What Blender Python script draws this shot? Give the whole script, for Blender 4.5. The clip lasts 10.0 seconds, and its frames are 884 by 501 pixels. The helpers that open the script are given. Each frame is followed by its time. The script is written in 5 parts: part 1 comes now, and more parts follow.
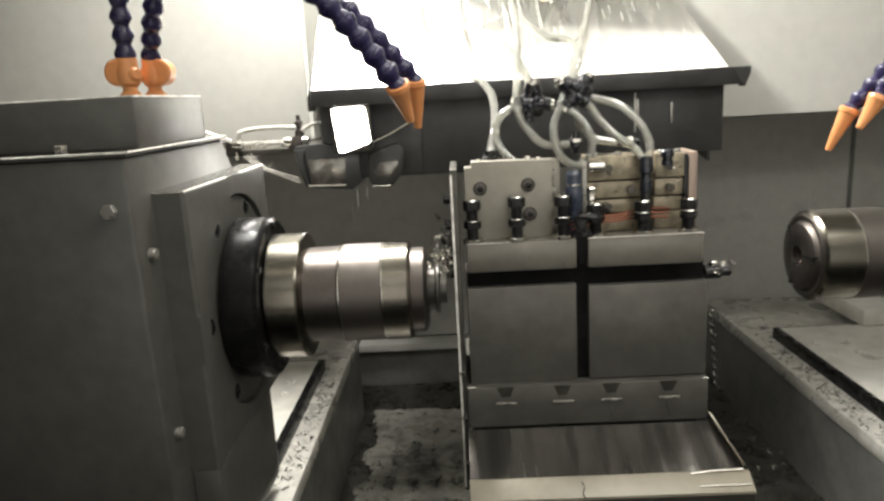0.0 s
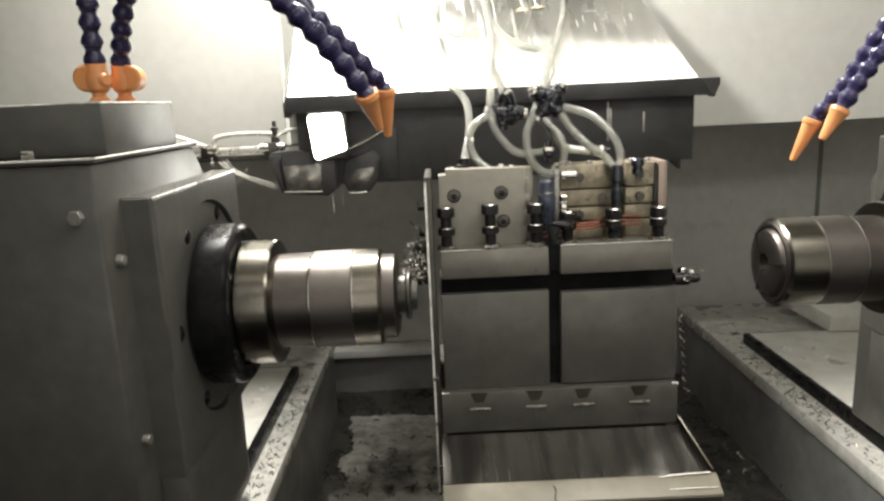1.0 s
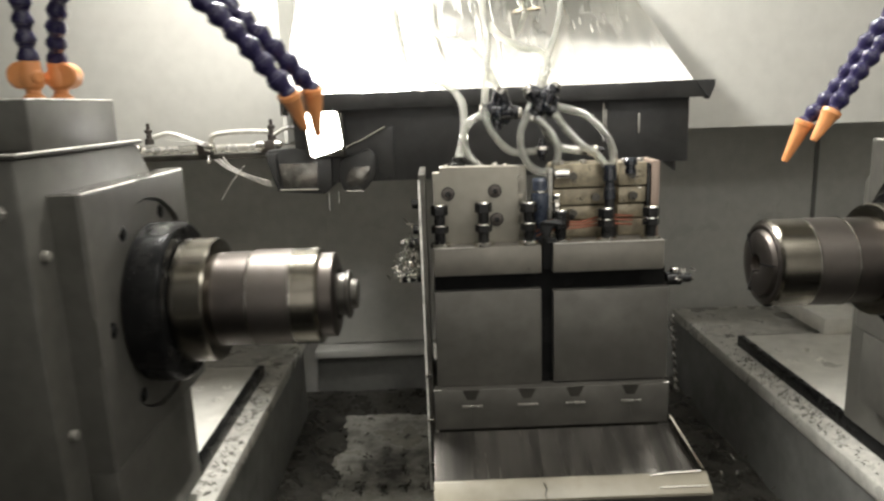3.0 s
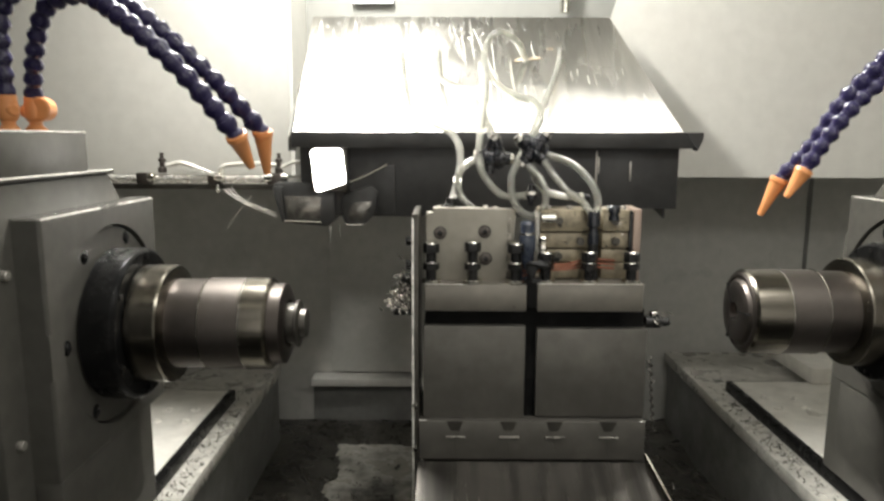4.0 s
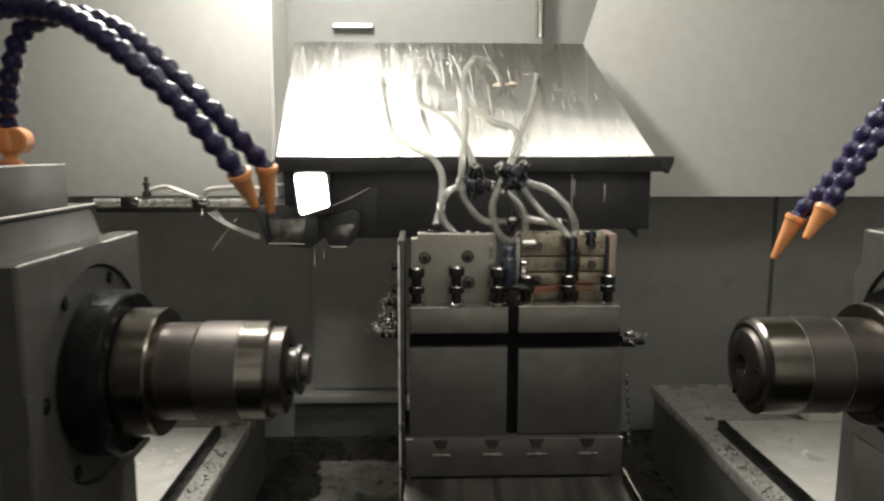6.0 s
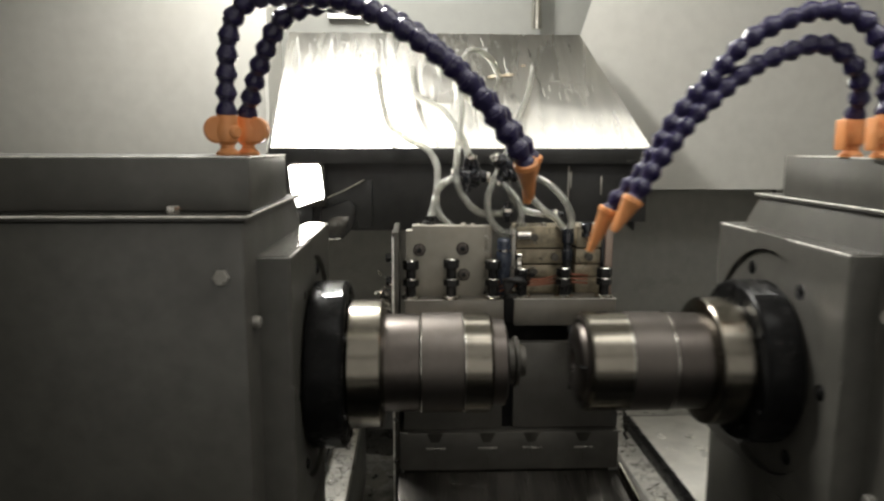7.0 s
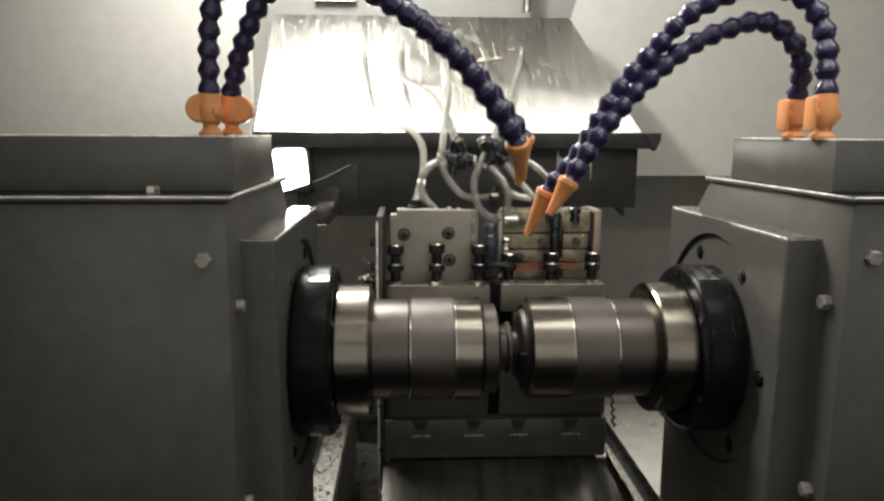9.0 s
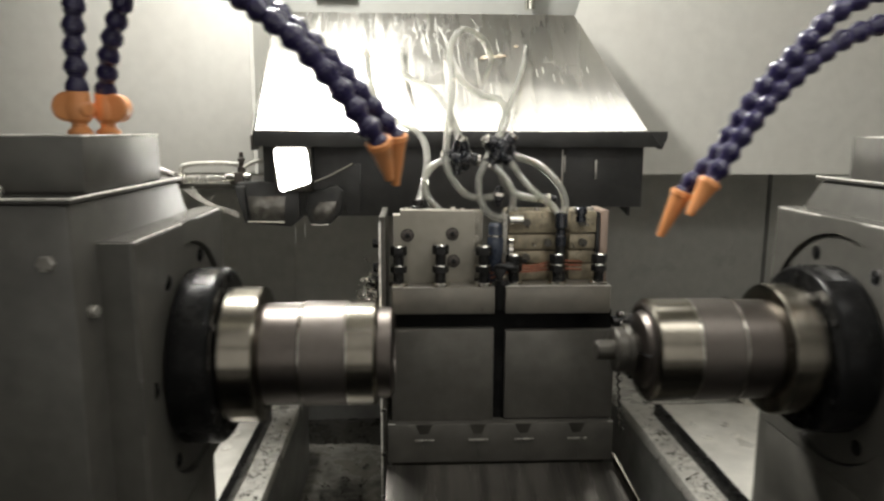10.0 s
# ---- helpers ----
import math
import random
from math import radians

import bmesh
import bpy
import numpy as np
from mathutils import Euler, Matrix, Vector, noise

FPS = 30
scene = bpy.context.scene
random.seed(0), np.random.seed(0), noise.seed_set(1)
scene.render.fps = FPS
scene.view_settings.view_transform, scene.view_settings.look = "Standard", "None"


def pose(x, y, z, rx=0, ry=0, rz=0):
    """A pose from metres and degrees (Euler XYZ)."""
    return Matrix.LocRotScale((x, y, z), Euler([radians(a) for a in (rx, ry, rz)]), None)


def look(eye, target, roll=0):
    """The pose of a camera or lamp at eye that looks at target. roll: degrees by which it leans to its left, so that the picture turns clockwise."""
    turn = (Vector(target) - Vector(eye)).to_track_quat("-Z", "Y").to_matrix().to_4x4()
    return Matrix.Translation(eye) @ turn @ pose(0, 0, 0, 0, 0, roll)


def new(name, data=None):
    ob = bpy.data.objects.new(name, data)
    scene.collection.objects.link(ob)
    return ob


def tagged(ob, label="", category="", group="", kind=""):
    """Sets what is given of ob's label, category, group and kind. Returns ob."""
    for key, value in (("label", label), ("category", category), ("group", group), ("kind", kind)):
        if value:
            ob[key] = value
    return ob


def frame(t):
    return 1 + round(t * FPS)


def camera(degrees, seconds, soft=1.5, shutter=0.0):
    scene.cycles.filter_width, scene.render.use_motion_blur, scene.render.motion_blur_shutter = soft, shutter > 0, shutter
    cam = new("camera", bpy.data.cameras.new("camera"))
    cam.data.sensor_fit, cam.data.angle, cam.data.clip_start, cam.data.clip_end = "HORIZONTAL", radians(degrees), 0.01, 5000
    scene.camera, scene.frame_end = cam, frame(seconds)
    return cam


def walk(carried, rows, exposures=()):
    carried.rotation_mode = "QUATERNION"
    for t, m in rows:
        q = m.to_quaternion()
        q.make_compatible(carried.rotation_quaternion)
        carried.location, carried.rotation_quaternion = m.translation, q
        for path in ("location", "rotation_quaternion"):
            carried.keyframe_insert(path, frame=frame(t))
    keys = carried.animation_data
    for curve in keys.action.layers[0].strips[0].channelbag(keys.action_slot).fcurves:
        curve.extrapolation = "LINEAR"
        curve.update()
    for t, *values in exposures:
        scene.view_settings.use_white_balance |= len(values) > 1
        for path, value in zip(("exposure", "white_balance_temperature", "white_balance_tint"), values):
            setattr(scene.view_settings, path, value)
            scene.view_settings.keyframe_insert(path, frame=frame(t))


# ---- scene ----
# ---- camera ----
PATH = [
    (0.0, -0.1636, -0.9424, 1.4444, 1.066, -12.573, 3.064),
    (0.5, -0.1572, -0.9490, 1.4463, -0.365, -12.110, 2.774),
    (1.0, -0.1569, -0.9506, 1.4468, -0.635, -12.153, 2.553),
    (1.5, -0.1580, -0.9521, 1.4454, -0.446, -12.028, 2.605),
    (2.0, -0.1594, -0.9542, 1.4469, -0.505, -12.097, 2.556),
    (2.5, -0.1632, -0.9522, 1.4434, -0.323, -12.386, 2.744),
    (3.8, -0.1215, -0.9933, 1.4405, -0.311, -9.852, -0.137),
    (4.0, -0.1276, -1.0090, 1.4551, 0.286, -9.168, -0.233),
    (4.5, -0.1414, -1.0342, 1.4672, 0.339, -8.161, 0.193),
    (5.0, -0.1403, -1.0475, 1.4831, -2.455, -7.416, -0.131),
    (6.5, -0.1443, -1.0406, 1.4815, -1.684, -8.681, -0.074),
    (7.0, -0.1395, -1.0342, 1.4776, -2.124, -8.758, -0.190),
    (7.5, -0.1359, -1.0274, 1.4745, -2.283, -9.035, -0.148),
    (8.0, -0.1360, -1.0196, 1.4700, -2.526, -9.173, -0.286),
    (8.5, -0.1311, -1.0170, 1.4690, -2.719, -9.526, -0.362),
    (9.0, -0.1288, -1.0158, 1.4674, -2.783, -9.638, -0.325),
    (9.5, -0.1244, -1.0063, 1.4680, -2.763, -10.117, -0.377),
    (10.0, -0.1301, -0.9967, 1.4685, -2.603, -9.790, -0.220),
]
cam = camera(65.39, 10.0, soft=2.5, shutter=0.5)
walk(cam, [(t, pose(x, y, z, 90 + pitch, roll, yaw)) for t, x, y, z, yaw, pitch, roll in PATH],
     exposures=[(0.0, 0.95), (1.5, 0.92), (2.7, 0.88), (4.0, 0.8), (4.5, 0.72), (5.0, 0.38), (6.3, -0.02), (7.0, 0.06), (8.0, 0.15), (9.5, 0.3), (10.0, 0.33)])

# ---- world and lights ----
world = bpy.data.worlds.new("workshop")
scene.world = world
world.use_nodes = True
world.node_tree.nodes["Background"].inputs[0].default_value = (1.0, 0.95, 0.85, 1)
world.node_tree.nodes["Background"].inputs[1].default_value = 0.02


def area_lamp(name, place, target, sx, sy, watts, colour):
    data = bpy.data.lights.new(name, "AREA")
    data.shape, data.size, data.size_y, data.energy, data.color = "RECTANGLE", sx, sy, watts, colour
    ob = new(name, data)
    ob.matrix_world = look(place, target)
    return ob


WARM = (1.0, 0.98, 0.925)
area_lamp("machine_lamp_light", (-0.44, 0.44, 2.33), (-0.04, 0.19, 1.35), 0.52, 0.08, 26.5, WARM)
# Unseen lamp added to light the front faces from above.
area_lamp("front_fill_light", (0.30, -0.435, 1.975), (0.30, -0.33, 1.20), 0.90, 0.30, 3.2, WARM)
# Unseen overhead lamp added so the spindle rings mirror a bright ceiling.
area_lamp("workshop_fill_light", (0.0, -1.72, 2.46), (0.0, -1.721, 0.0), 2.8, 1.5, 3.8, (1.0, 0.97, 0.91))
# Two unseen area lamps added as soft fill from the front.
area_lamp("window_fill_light", (-1.05, -2.52, 1.62), (-1.05, 0.0, 1.62), 1.2, 1.34, 1.8, (1.0, 0.97, 0.91))
area_lamp("window_fill_light", (0.62, -2.52, 1.62), (0.62, 0.0, 1.62), 1.9, 1.34, 3.6, (1.0, 0.97, 0.91))


# ---- materials ----
def mat(name, colour, rough=0.5, metal=0.0, stretch=None, spots=0.25, scale=30.0, bump=0.15, bump_scale=120.0, stain=None, stain_scale=5.0,
        stain_amount=0.5, coat=0.0, rough_var=0.12, trans=0.0, ior=1.45, random_value=0.0):
    """A painted, metal or plastic surface: fine grain, broad stains and a fine relief."""
    m = bpy.data.materials.new(name)
    m.use_nodes = True
    nt = m.node_tree
    n, link = nt.nodes, nt.links
    b = n["Principled BSDF"]
    co = n.new("ShaderNodeTexCoord")
    fine = n.new("ShaderNodeTexNoise")
    fine.inputs["Scale"].default_value, fine.inputs["Detail"].default_value = scale, 6
    broad = n.new("ShaderNodeTexNoise")
    broad.inputs["Scale"].default_value, broad.inputs["Detail"].default_value = stain_scale, 8
    broad.inputs["Roughness"].default_value = 0.65
    where = co.outputs["Object"]
    if stretch:
        mp = n.new("ShaderNodeMapping")
        mp.inputs["Scale"].default_value = stretch
        link.new(where, mp.inputs["Vector"])
        where = mp.outputs["Vector"]
    for q in (fine, broad):
        link.new(where, q.inputs["Vector"])
    ramp = n.new("ShaderNodeMapRange")
    ramp.inputs["From Min"].default_value, ramp.inputs["From Max"].default_value = 0.3, 0.7
    ramp.inputs["To Min"].default_value, ramp.inputs["To Max"].default_value = 1 - spots, 1 + spots
    link.new(fine.outputs["Fac"], ramp.inputs["Value"])
    mul = n.new("ShaderNodeMix")
    mul.data_type, mul.blend_type = "RGBA", "MULTIPLY"
    mul.inputs["Factor"].default_value = 1
    mul.inputs["A"].default_value = (*colour, 1)
    link.new(ramp.outputs["Result"], mul.inputs["B"])
    mix = n.new("ShaderNodeMix")
    mix.data_type = "RGBA"
    edge = n.new("ShaderNodeMapRange")
    edge.inputs["From Min"].default_value, edge.inputs["From Max"].default_value = 0.48, 0.68
    edge.inputs["To Max"].default_value = stain_amount if stain else 0.0
    link.new(broad.outputs["Fac"], edge.inputs["Value"])
    link.new(edge.outputs["Result"], mix.inputs["Factor"])
    link.new(mul.outputs["Result"], mix.inputs["A"])
    mix.inputs["B"].default_value = (*(stain or colour), 1)
    out = mix.outputs["Result"]
    if random_value:
        info = n.new("ShaderNodeObjectInfo")
        hsv = n.new("ShaderNodeHueSaturation")
        rr = n.new("ShaderNodeMapRange")
        rr.inputs["To Min"].default_value, rr.inputs["To Max"].default_value = 1 - random_value, 1 + random_value
        link.new(info.outputs["Random"], rr.inputs["Value"])
        link.new(rr.outputs["Result"], hsv.inputs["Value"])
        link.new(out, hsv.inputs["Color"])
        out = hsv.outputs["Color"]
    link.new(out, b.inputs["Base Color"])
    rv = n.new("ShaderNodeMapRange")
    rv.inputs["From Min"].default_value, rv.inputs["From Max"].default_value = 0.3, 0.7
    rv.inputs["To Min"].default_value, rv.inputs["To Max"].default_value = max(0.03, rough - rough_var), min(1, rough + rough_var)
    link.new(broad.outputs["Fac"], rv.inputs["Value"])
    link.new(rv.outputs["Result"], b.inputs["Roughness"])
    b.inputs["Metallic"].default_value = metal
    b.inputs["IOR"].default_value = ior
    b.inputs["Coat Weight"].default_value = coat
    b.inputs["Coat Roughness"].default_value = 0.12
    b.inputs["Transmission Weight"].default_value = trans
    if bump:
        rel = n.new("ShaderNodeTexNoise")
        rel.inputs["Scale"].default_value, rel.inputs["Detail"].default_value = bump_scale, 4
        link.new(co.outputs["Object"], rel.inputs["Vector"])
        bp = n.new("ShaderNodeBump")
        bp.inputs["Strength"].default_value, bp.inputs["Distance"].default_value = bump, 0.002
        link.new(rel.outputs["Fac"], bp.inputs["Height"])
        link.new(bp.outputs["Normal"], b.inputs["Normal"])
    return m


def glow(name, colour, strength):
    m = bpy.data.materials.new(name)
    m.use_nodes = True
    b = m.node_tree.nodes["Principled BSDF"]
    b.inputs["Base Color"].default_value = (*colour, 1)
    b.inputs["Emission Color"].default_value = (*colour, 1)
    b.inputs["Emission Strength"].default_value = strength
    return m


PAINT = mat("headstock_paint", (0.070, 0.067, 0.058), 0.43, stain=(0.050, 0.047, 0.040), stain_amount=0.6, spots=0.16, scale=45, bump=0.06, bump_scale=220, ior=1.6, rough_var=0.06)
BLACK = mat("black_oxide_steel", (0.016, 0.016, 0.016), 0.18, 0.35, spots=0.3, bump=0.06, stain=(0.05, 0.045, 0.04), stain_amount=0.3, stain_scale=22)
FLANGE = mat("oily_flange_and_slot_shade", (0.008, 0.008, 0.008), 0.24, 0.0, spots=0.3, bump=0.08, stain=(0.015, 0.014, 0.013), stain_amount=0.5, stain_scale=20)
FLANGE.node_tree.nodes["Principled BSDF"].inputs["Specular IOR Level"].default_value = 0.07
STEEL = mat("ground_steel", (0.22, 0.203, 0.17), 0.23, 1.0, spots=0.06, scale=90, bump=0.012, bump_scale=300, stain=(0.17, 0.156, 0.13), stain_amount=0.35, stain_scale=9, rough_var=0.05)
DULL = mat("dull_turned_steel", (0.118, 0.104, 0.094), 0.40, 1.0, spots=0.08, scale=80, bump=0.05, bump_scale=260, stain=(0.072, 0.064, 0.057), stain_amount=0.4, rough_var=0.08)
# Colour streaks stand for the reflections on the wet lip.
WETLIP = mat("wet_steel_sheen_streaks", (0.088, 0.082, 0.072), 0.26, 0.6, (1, 0.07, 0.07), spots=0.4, scale=60, bump=0.05, stain=(0.03, 0.028, 0.024), stain_amount=0.95, stain_scale=20, rough_var=0.2)
MATTE = mat("matt_grey_steel", (0.140, 0.125, 0.113), 0.46, 1.0, spots=0.08, scale=80, bump=0.04, bump_scale=260, stain=(0.094, 0.083, 0.075), stain_amount=0.4, rough_var=0.06)
DARK = mat("oily_dark_steel", (0.075, 0.07, 0.06), 0.36, 0.55, spots=0.25, bump=0.10, stain=(0.03, 0.028, 0.024), stain_amount=0.6, stain_scale=12)
BAR = mat("clamp_bar_steel", (0.185, 0.172, 0.146), 0.38, 0.35, spots=0.14, bump=0.06, stain=(0.12, 0.11, 0.092), stain_amount=0.6, stain_scale=12)
BLOCK = mat("tool_block_steel", (0.116, 0.110, 0.097), 0.40, 0.35, spots=0.16, bump=0.06, stain=(0.082, 0.077, 0.067), stain_amount=0.6, stain_scale=10)
ALU = mat("milled_aluminium", (0.27, 0.252, 0.212), 0.42, 0.35, spots=0.14, bump=0.07, stain=(0.25, 0.235, 0.195), stain_amount=0.45, stain_scale=18)
VALVE = mat("tan_valve_casting", (0.29, 0.25, 0.175), 0.34, 0.3, spots=0.35, scale=70, bump=0.14, stain=(0.12, 0.10, 0.07), stain_amount=0.8, stain_scale=30)
PINK = mat("pinkish_anodised_plate", (0.34, 0.26, 0.21), 0.4, 0.4, spots=0.12, bump=0.05, stain=(0.22, 0.16, 0.13), stain_amount=0.5, stain_scale=15)
WIRE = mat("milky_plastic_line", (0.62, 0.60, 0.54), 0.28, spots=0.08, bump=0.02, stain=(0.40, 0.38, 0.32), stain_amount=0.4, stain_scale=40, trans=0.15)
BRIGHT = mat("bright_aluminium", (0.72, 0.70, 0.65), 0.26, 0.7, spots=0.08, bump=0.03, stain=(0.45, 0.43, 0.38), stain_amount=0.4, stain_scale=40)
BOLT = mat("zinc_bolt", (0.36, 0.345, 0.31), 0.3, 0.55, spots=0.2, bump=0.05, stain=(0.16, 0.15, 0.13), stain_amount=0.5, stain_scale=60)
CABLE = mat("black_cable_rubber", (0.012, 0.012, 0.012), 0.35, spots=0.2, bump=0.05)
# Cabinet paint darkened, so the recess's shade sits in the colour.
MIDWALL_SHADE = mat("recess_shade_paint", (0.27, 0.27, 0.25), 0.45, spots=0.04, bump=0.06, bump_scale=260, stain=(0.22, 0.22, 0.20), stain_amount=0.4, stain_scale=2.5)
SLAB = mat("bright_slide_cover", (0.66, 0.64, 0.585), 0.38, 0.15, spots=0.08, bump=0.05, stain=(0.40, 0.38, 0.33), stain_amount=0.5, stain_scale=7)
WETSLAB = mat("wet_slide_cover", (0.50, 0.485, 0.44), 0.30, 0.2, spots=0.15, bump=0.08, stain=(0.27, 0.26, 0.23), stain_amount=0.7, stain_scale=11, rough_var=0.12)
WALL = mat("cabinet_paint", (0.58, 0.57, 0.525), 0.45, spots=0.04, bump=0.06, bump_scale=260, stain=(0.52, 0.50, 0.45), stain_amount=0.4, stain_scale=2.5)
SIDE = mat("slide_and_shade_grey", (0.15, 0.149, 0.139), 0.42, spots=0.12, bump=0.06, stain=(0.08, 0.08, 0.073), stain_amount=0.5, stain_scale=6)
# A step darker than the upper cabinet paint.
WALL_LOW = mat("lower_cabinet_grey", (0.45, 0.445, 0.415), 0.35, spots=0.06, bump=0.06, stain=(0.30, 0.295, 0.265), stain_amount=0.6, stain_scale=3)
IVORY = mat("worn_ivory_edge", (0.33, 0.30, 0.235), 0.35, spots=0.06, bump=0.04, stain=(0.20, 0.18, 0.135), stain_amount=0.5, stain_scale=12)
WATER = mat("milky_coolant", (0.90, 0.90, 0.86), 0.06, spots=0.02, bump=0, trans=0.55, ior=1.33)
CLEARWATER = mat("clear_coolant", (0.9, 0.9, 0.88), 0.04, spots=0.02, bump=0, trans=0.95, ior=1.33)
GLOOM = mat("workshop_wall", (0.12, 0.115, 0.10), 0.8, spots=0.1, bump=0.1, stain=(0.08, 0.075, 0.07), stain_scale=1.5)
SHEET = mat("stainless_sheet", (0.60, 0.59, 0.55), 0.27, 1.0, (1, 0.13, 0.13), spots=0.10, scale=55, bump=0.02, bump_scale=40, stain=(0.44, 0.42, 0.38), stain_amount=0.6, stain_scale=14, rough_var=0.05)
nt = SHEET.node_tree
tangent = nt.nodes.new("ShaderNodeTangent")
tangent.direction_type, tangent.axis = "RADIAL", "X"
nt.links.new(tangent.outputs["Tangent"], nt.nodes["Principled BSDF"].inputs["Tangent"])
nt.nodes["Principled BSDF"].inputs["Anisotropic"].default_value = 0.45
nt.nodes["Principled BSDF"].inputs["Anisotropic Rotation"].default_value = 0.25
WETPAINT = mat("wet_headstock_paint", (0.070, 0.067, 0.058), 0.13, spots=0.16, scale=45, bump=0.35, bump_scale=160, ior=1.6, coat=0.7)
WETBLACK = mat("wet_black_steel", (0.010, 0.010, 0.010), 0.10, 0.0, spots=0.3, bump=0.9, bump_scale=260, ior=1.6, coat=0.8)
# Near-black colour for unseen surfaces, so that they bounce no light.
STOP_BLACK = mat("light_stop_black", (0.010, 0.010, 0.009), 0.55, spots=0.3, bump=0.1)
BLACKSHEET = mat("black_sheet", (0.036, 0.036, 0.035), 0.4, spots=0.2, bump=0.05, stain=(0.06, 0.058, 0.055), stain_scale=8)
HOSE = mat("violet_hose_plastic", (0.021, 0.017, 0.058), 0.30, spots=0.2, bump=0.05, coat=0.15, stain=(0.013, 0.011, 0.034), stain_amount=0.4, stain_scale=30)
ORANGE = mat("orange_nozzle_plastic", (0.68, 0.29, 0.11), 0.38, spots=0.08, bump=0.03, stain=(0.60, 0.20, 0.06), stain_amount=0.4, stain_scale=30)
CLEAR = mat("clear_pvc_tube", (0.80, 0.80, 0.75), 0.08, spots=0.03, bump=0.02, ior=1.50, trans=0.89, stain=(0.70, 0.69, 0.62), stain_amount=0.5, stain_scale=25, rough_var=0.03)
BLUEFIT = mat("blue_push_fitting", (0.036, 0.044, 0.064), 0.28, spots=0.2, bump=0.04, coat=0.3, stain=(0.06, 0.07, 0.09), stain_amount=0.4, stain_scale=50)
FITTING = mat("dark_push_fitting", (0.010, 0.012, 0.017), 0.22, spots=0.2, bump=0.04, coat=0.4)
# Pale metal: wear, and the light that edges catch, in one colour.
WORN_GLINT = mat("worn_pale_glint", (0.80, 0.78, 0.72), 0.30, 0.2, spots=0.3, scale=60, bump=0.1, stain=(0.25, 0.24, 0.21), stain_amount=0.6, stain_scale=40)
TEE = mat("black_moulded_fitting", (0.013, 0.013, 0.016), 0.22, spots=0.3, bump=0.05, coat=0.3, stain=(0.05, 0.05, 0.05), stain_amount=0.3, stain_scale=60)
CHROME = mat("nickel_fitting", (0.62, 0.60, 0.55), 0.2, 1.0, spots=0.08, bump=0.03)
COPPER = mat("copper_line", (0.24, 0.095, 0.06), 0.35, 0.8, spots=0.15, bump=0.03)
CHIPS = mat("steel_chips", (0.42, 0.40, 0.36), 0.16, 1.0, spots=0.4, bump=0.0)
DIRTY = mat("wet_chip_floor", (0.28, 0.27, 0.24), 0.30, 0.0, spots=0.15, scale=40, bump=0.3, bump_scale=60, stain=(0.04, 0.037, 0.033), stain_amount=0.95, stain_scale=9)
WETCUP = mat("wet_pitted_steel", (0.24, 0.23, 0.21), 0.16, 0.7, spots=0.3, scale=60, bump=0.9, bump_scale=55, stain=(0.08, 0.075, 0.065), stain_amount=0.7, stain_scale=45, rough_var=0.1)
RESIDUE = mat("dried_brown_residue", (0.30, 0.25, 0.18), 0.5, 0.4, spots=0.3, scale=120, bump=0.05, stain=(0.50, 0.45, 0.36), stain_amount=0.8, stain_scale=60)
STREAK = mat("dried_grey_streak", (0.47, 0.455, 0.41), 0.46, 1.0, spots=0.15, scale=90, bump=0.02)
MARK = mat("dark_marking", (0.06, 0.055, 0.05), 0.5, bump=0)
LED = glow("lamp_glass", (1.0, 0.97, 0.9), 13)
LEDSTRIP = glow("led_strip_glass", (1.0, 0.98, 0.93), 4.2)
LEDDIM = glow("dim_led_strip_glass", (1.0, 0.98, 0.93), 3.4)
# Faint glow for the panes and glass of the added fill lamps.
FILLPANE = glow("fill_light_pane", (1.0, 0.98, 0.94), 0.1)
FILLFRONT = glow("front_fill_glass", (1.0, 0.98, 0.93), 1.2)


# ---- mesh helpers ----
def part(name, bm, material, parent=None, label="", smooth=True):
    me = bpy.data.meshes.new(name)
    bmesh.ops.recalc_face_normals(bm, faces=bm.faces)
    if smooth:
        for fc in bm.faces:
            fc.smooth = True
        for e in bm.edges:
            if len(e.link_faces) == 2 and e.calc_face_angle(0) > 0.5:
                e.smooth = False
    bm.to_mesh(me)
    bm.free()
    me.materials.append(material)
    ob = new(name, me)
    if parent:
        ob.parent = parent
    if label:
        ob["label"] = label
    return ob


def thing(name, label, category, place=(0, 0, 0), group="", kind=""):
    ob = new(name)
    ob.empty_display_size = 0.05
    ob.location = place
    return tagged(ob, label, category, group, kind)


def box(x0, x1, y0, y1, z0, z1, bevel=0.002, seg=2, bm=None):
    b = bmesh.new()
    bmesh.ops.create_cube(b, size=1)
    for v in b.verts:
        v.co = ((x0 + x1) / 2 + v.co.x * (x1 - x0), (y0 + y1) / 2 + v.co.y * (y1 - y0), (z0 + z1) / 2 + v.co.z * (z1 - z0))
    if bevel:
        bmesh.ops.bevel(b, geom=b.edges[:], offset=bevel, segments=seg, profile=0.5, affect="EDGES")
    return merge(bm, b)


def merge(bm, b):
    if bm is None:
        return b
    me = bpy.data.meshes.new("tmp")
    b.to_mesh(me)
    b.free()
    bm.from_mesh(me)
    bpy.data.meshes.remove(me)
    return bm


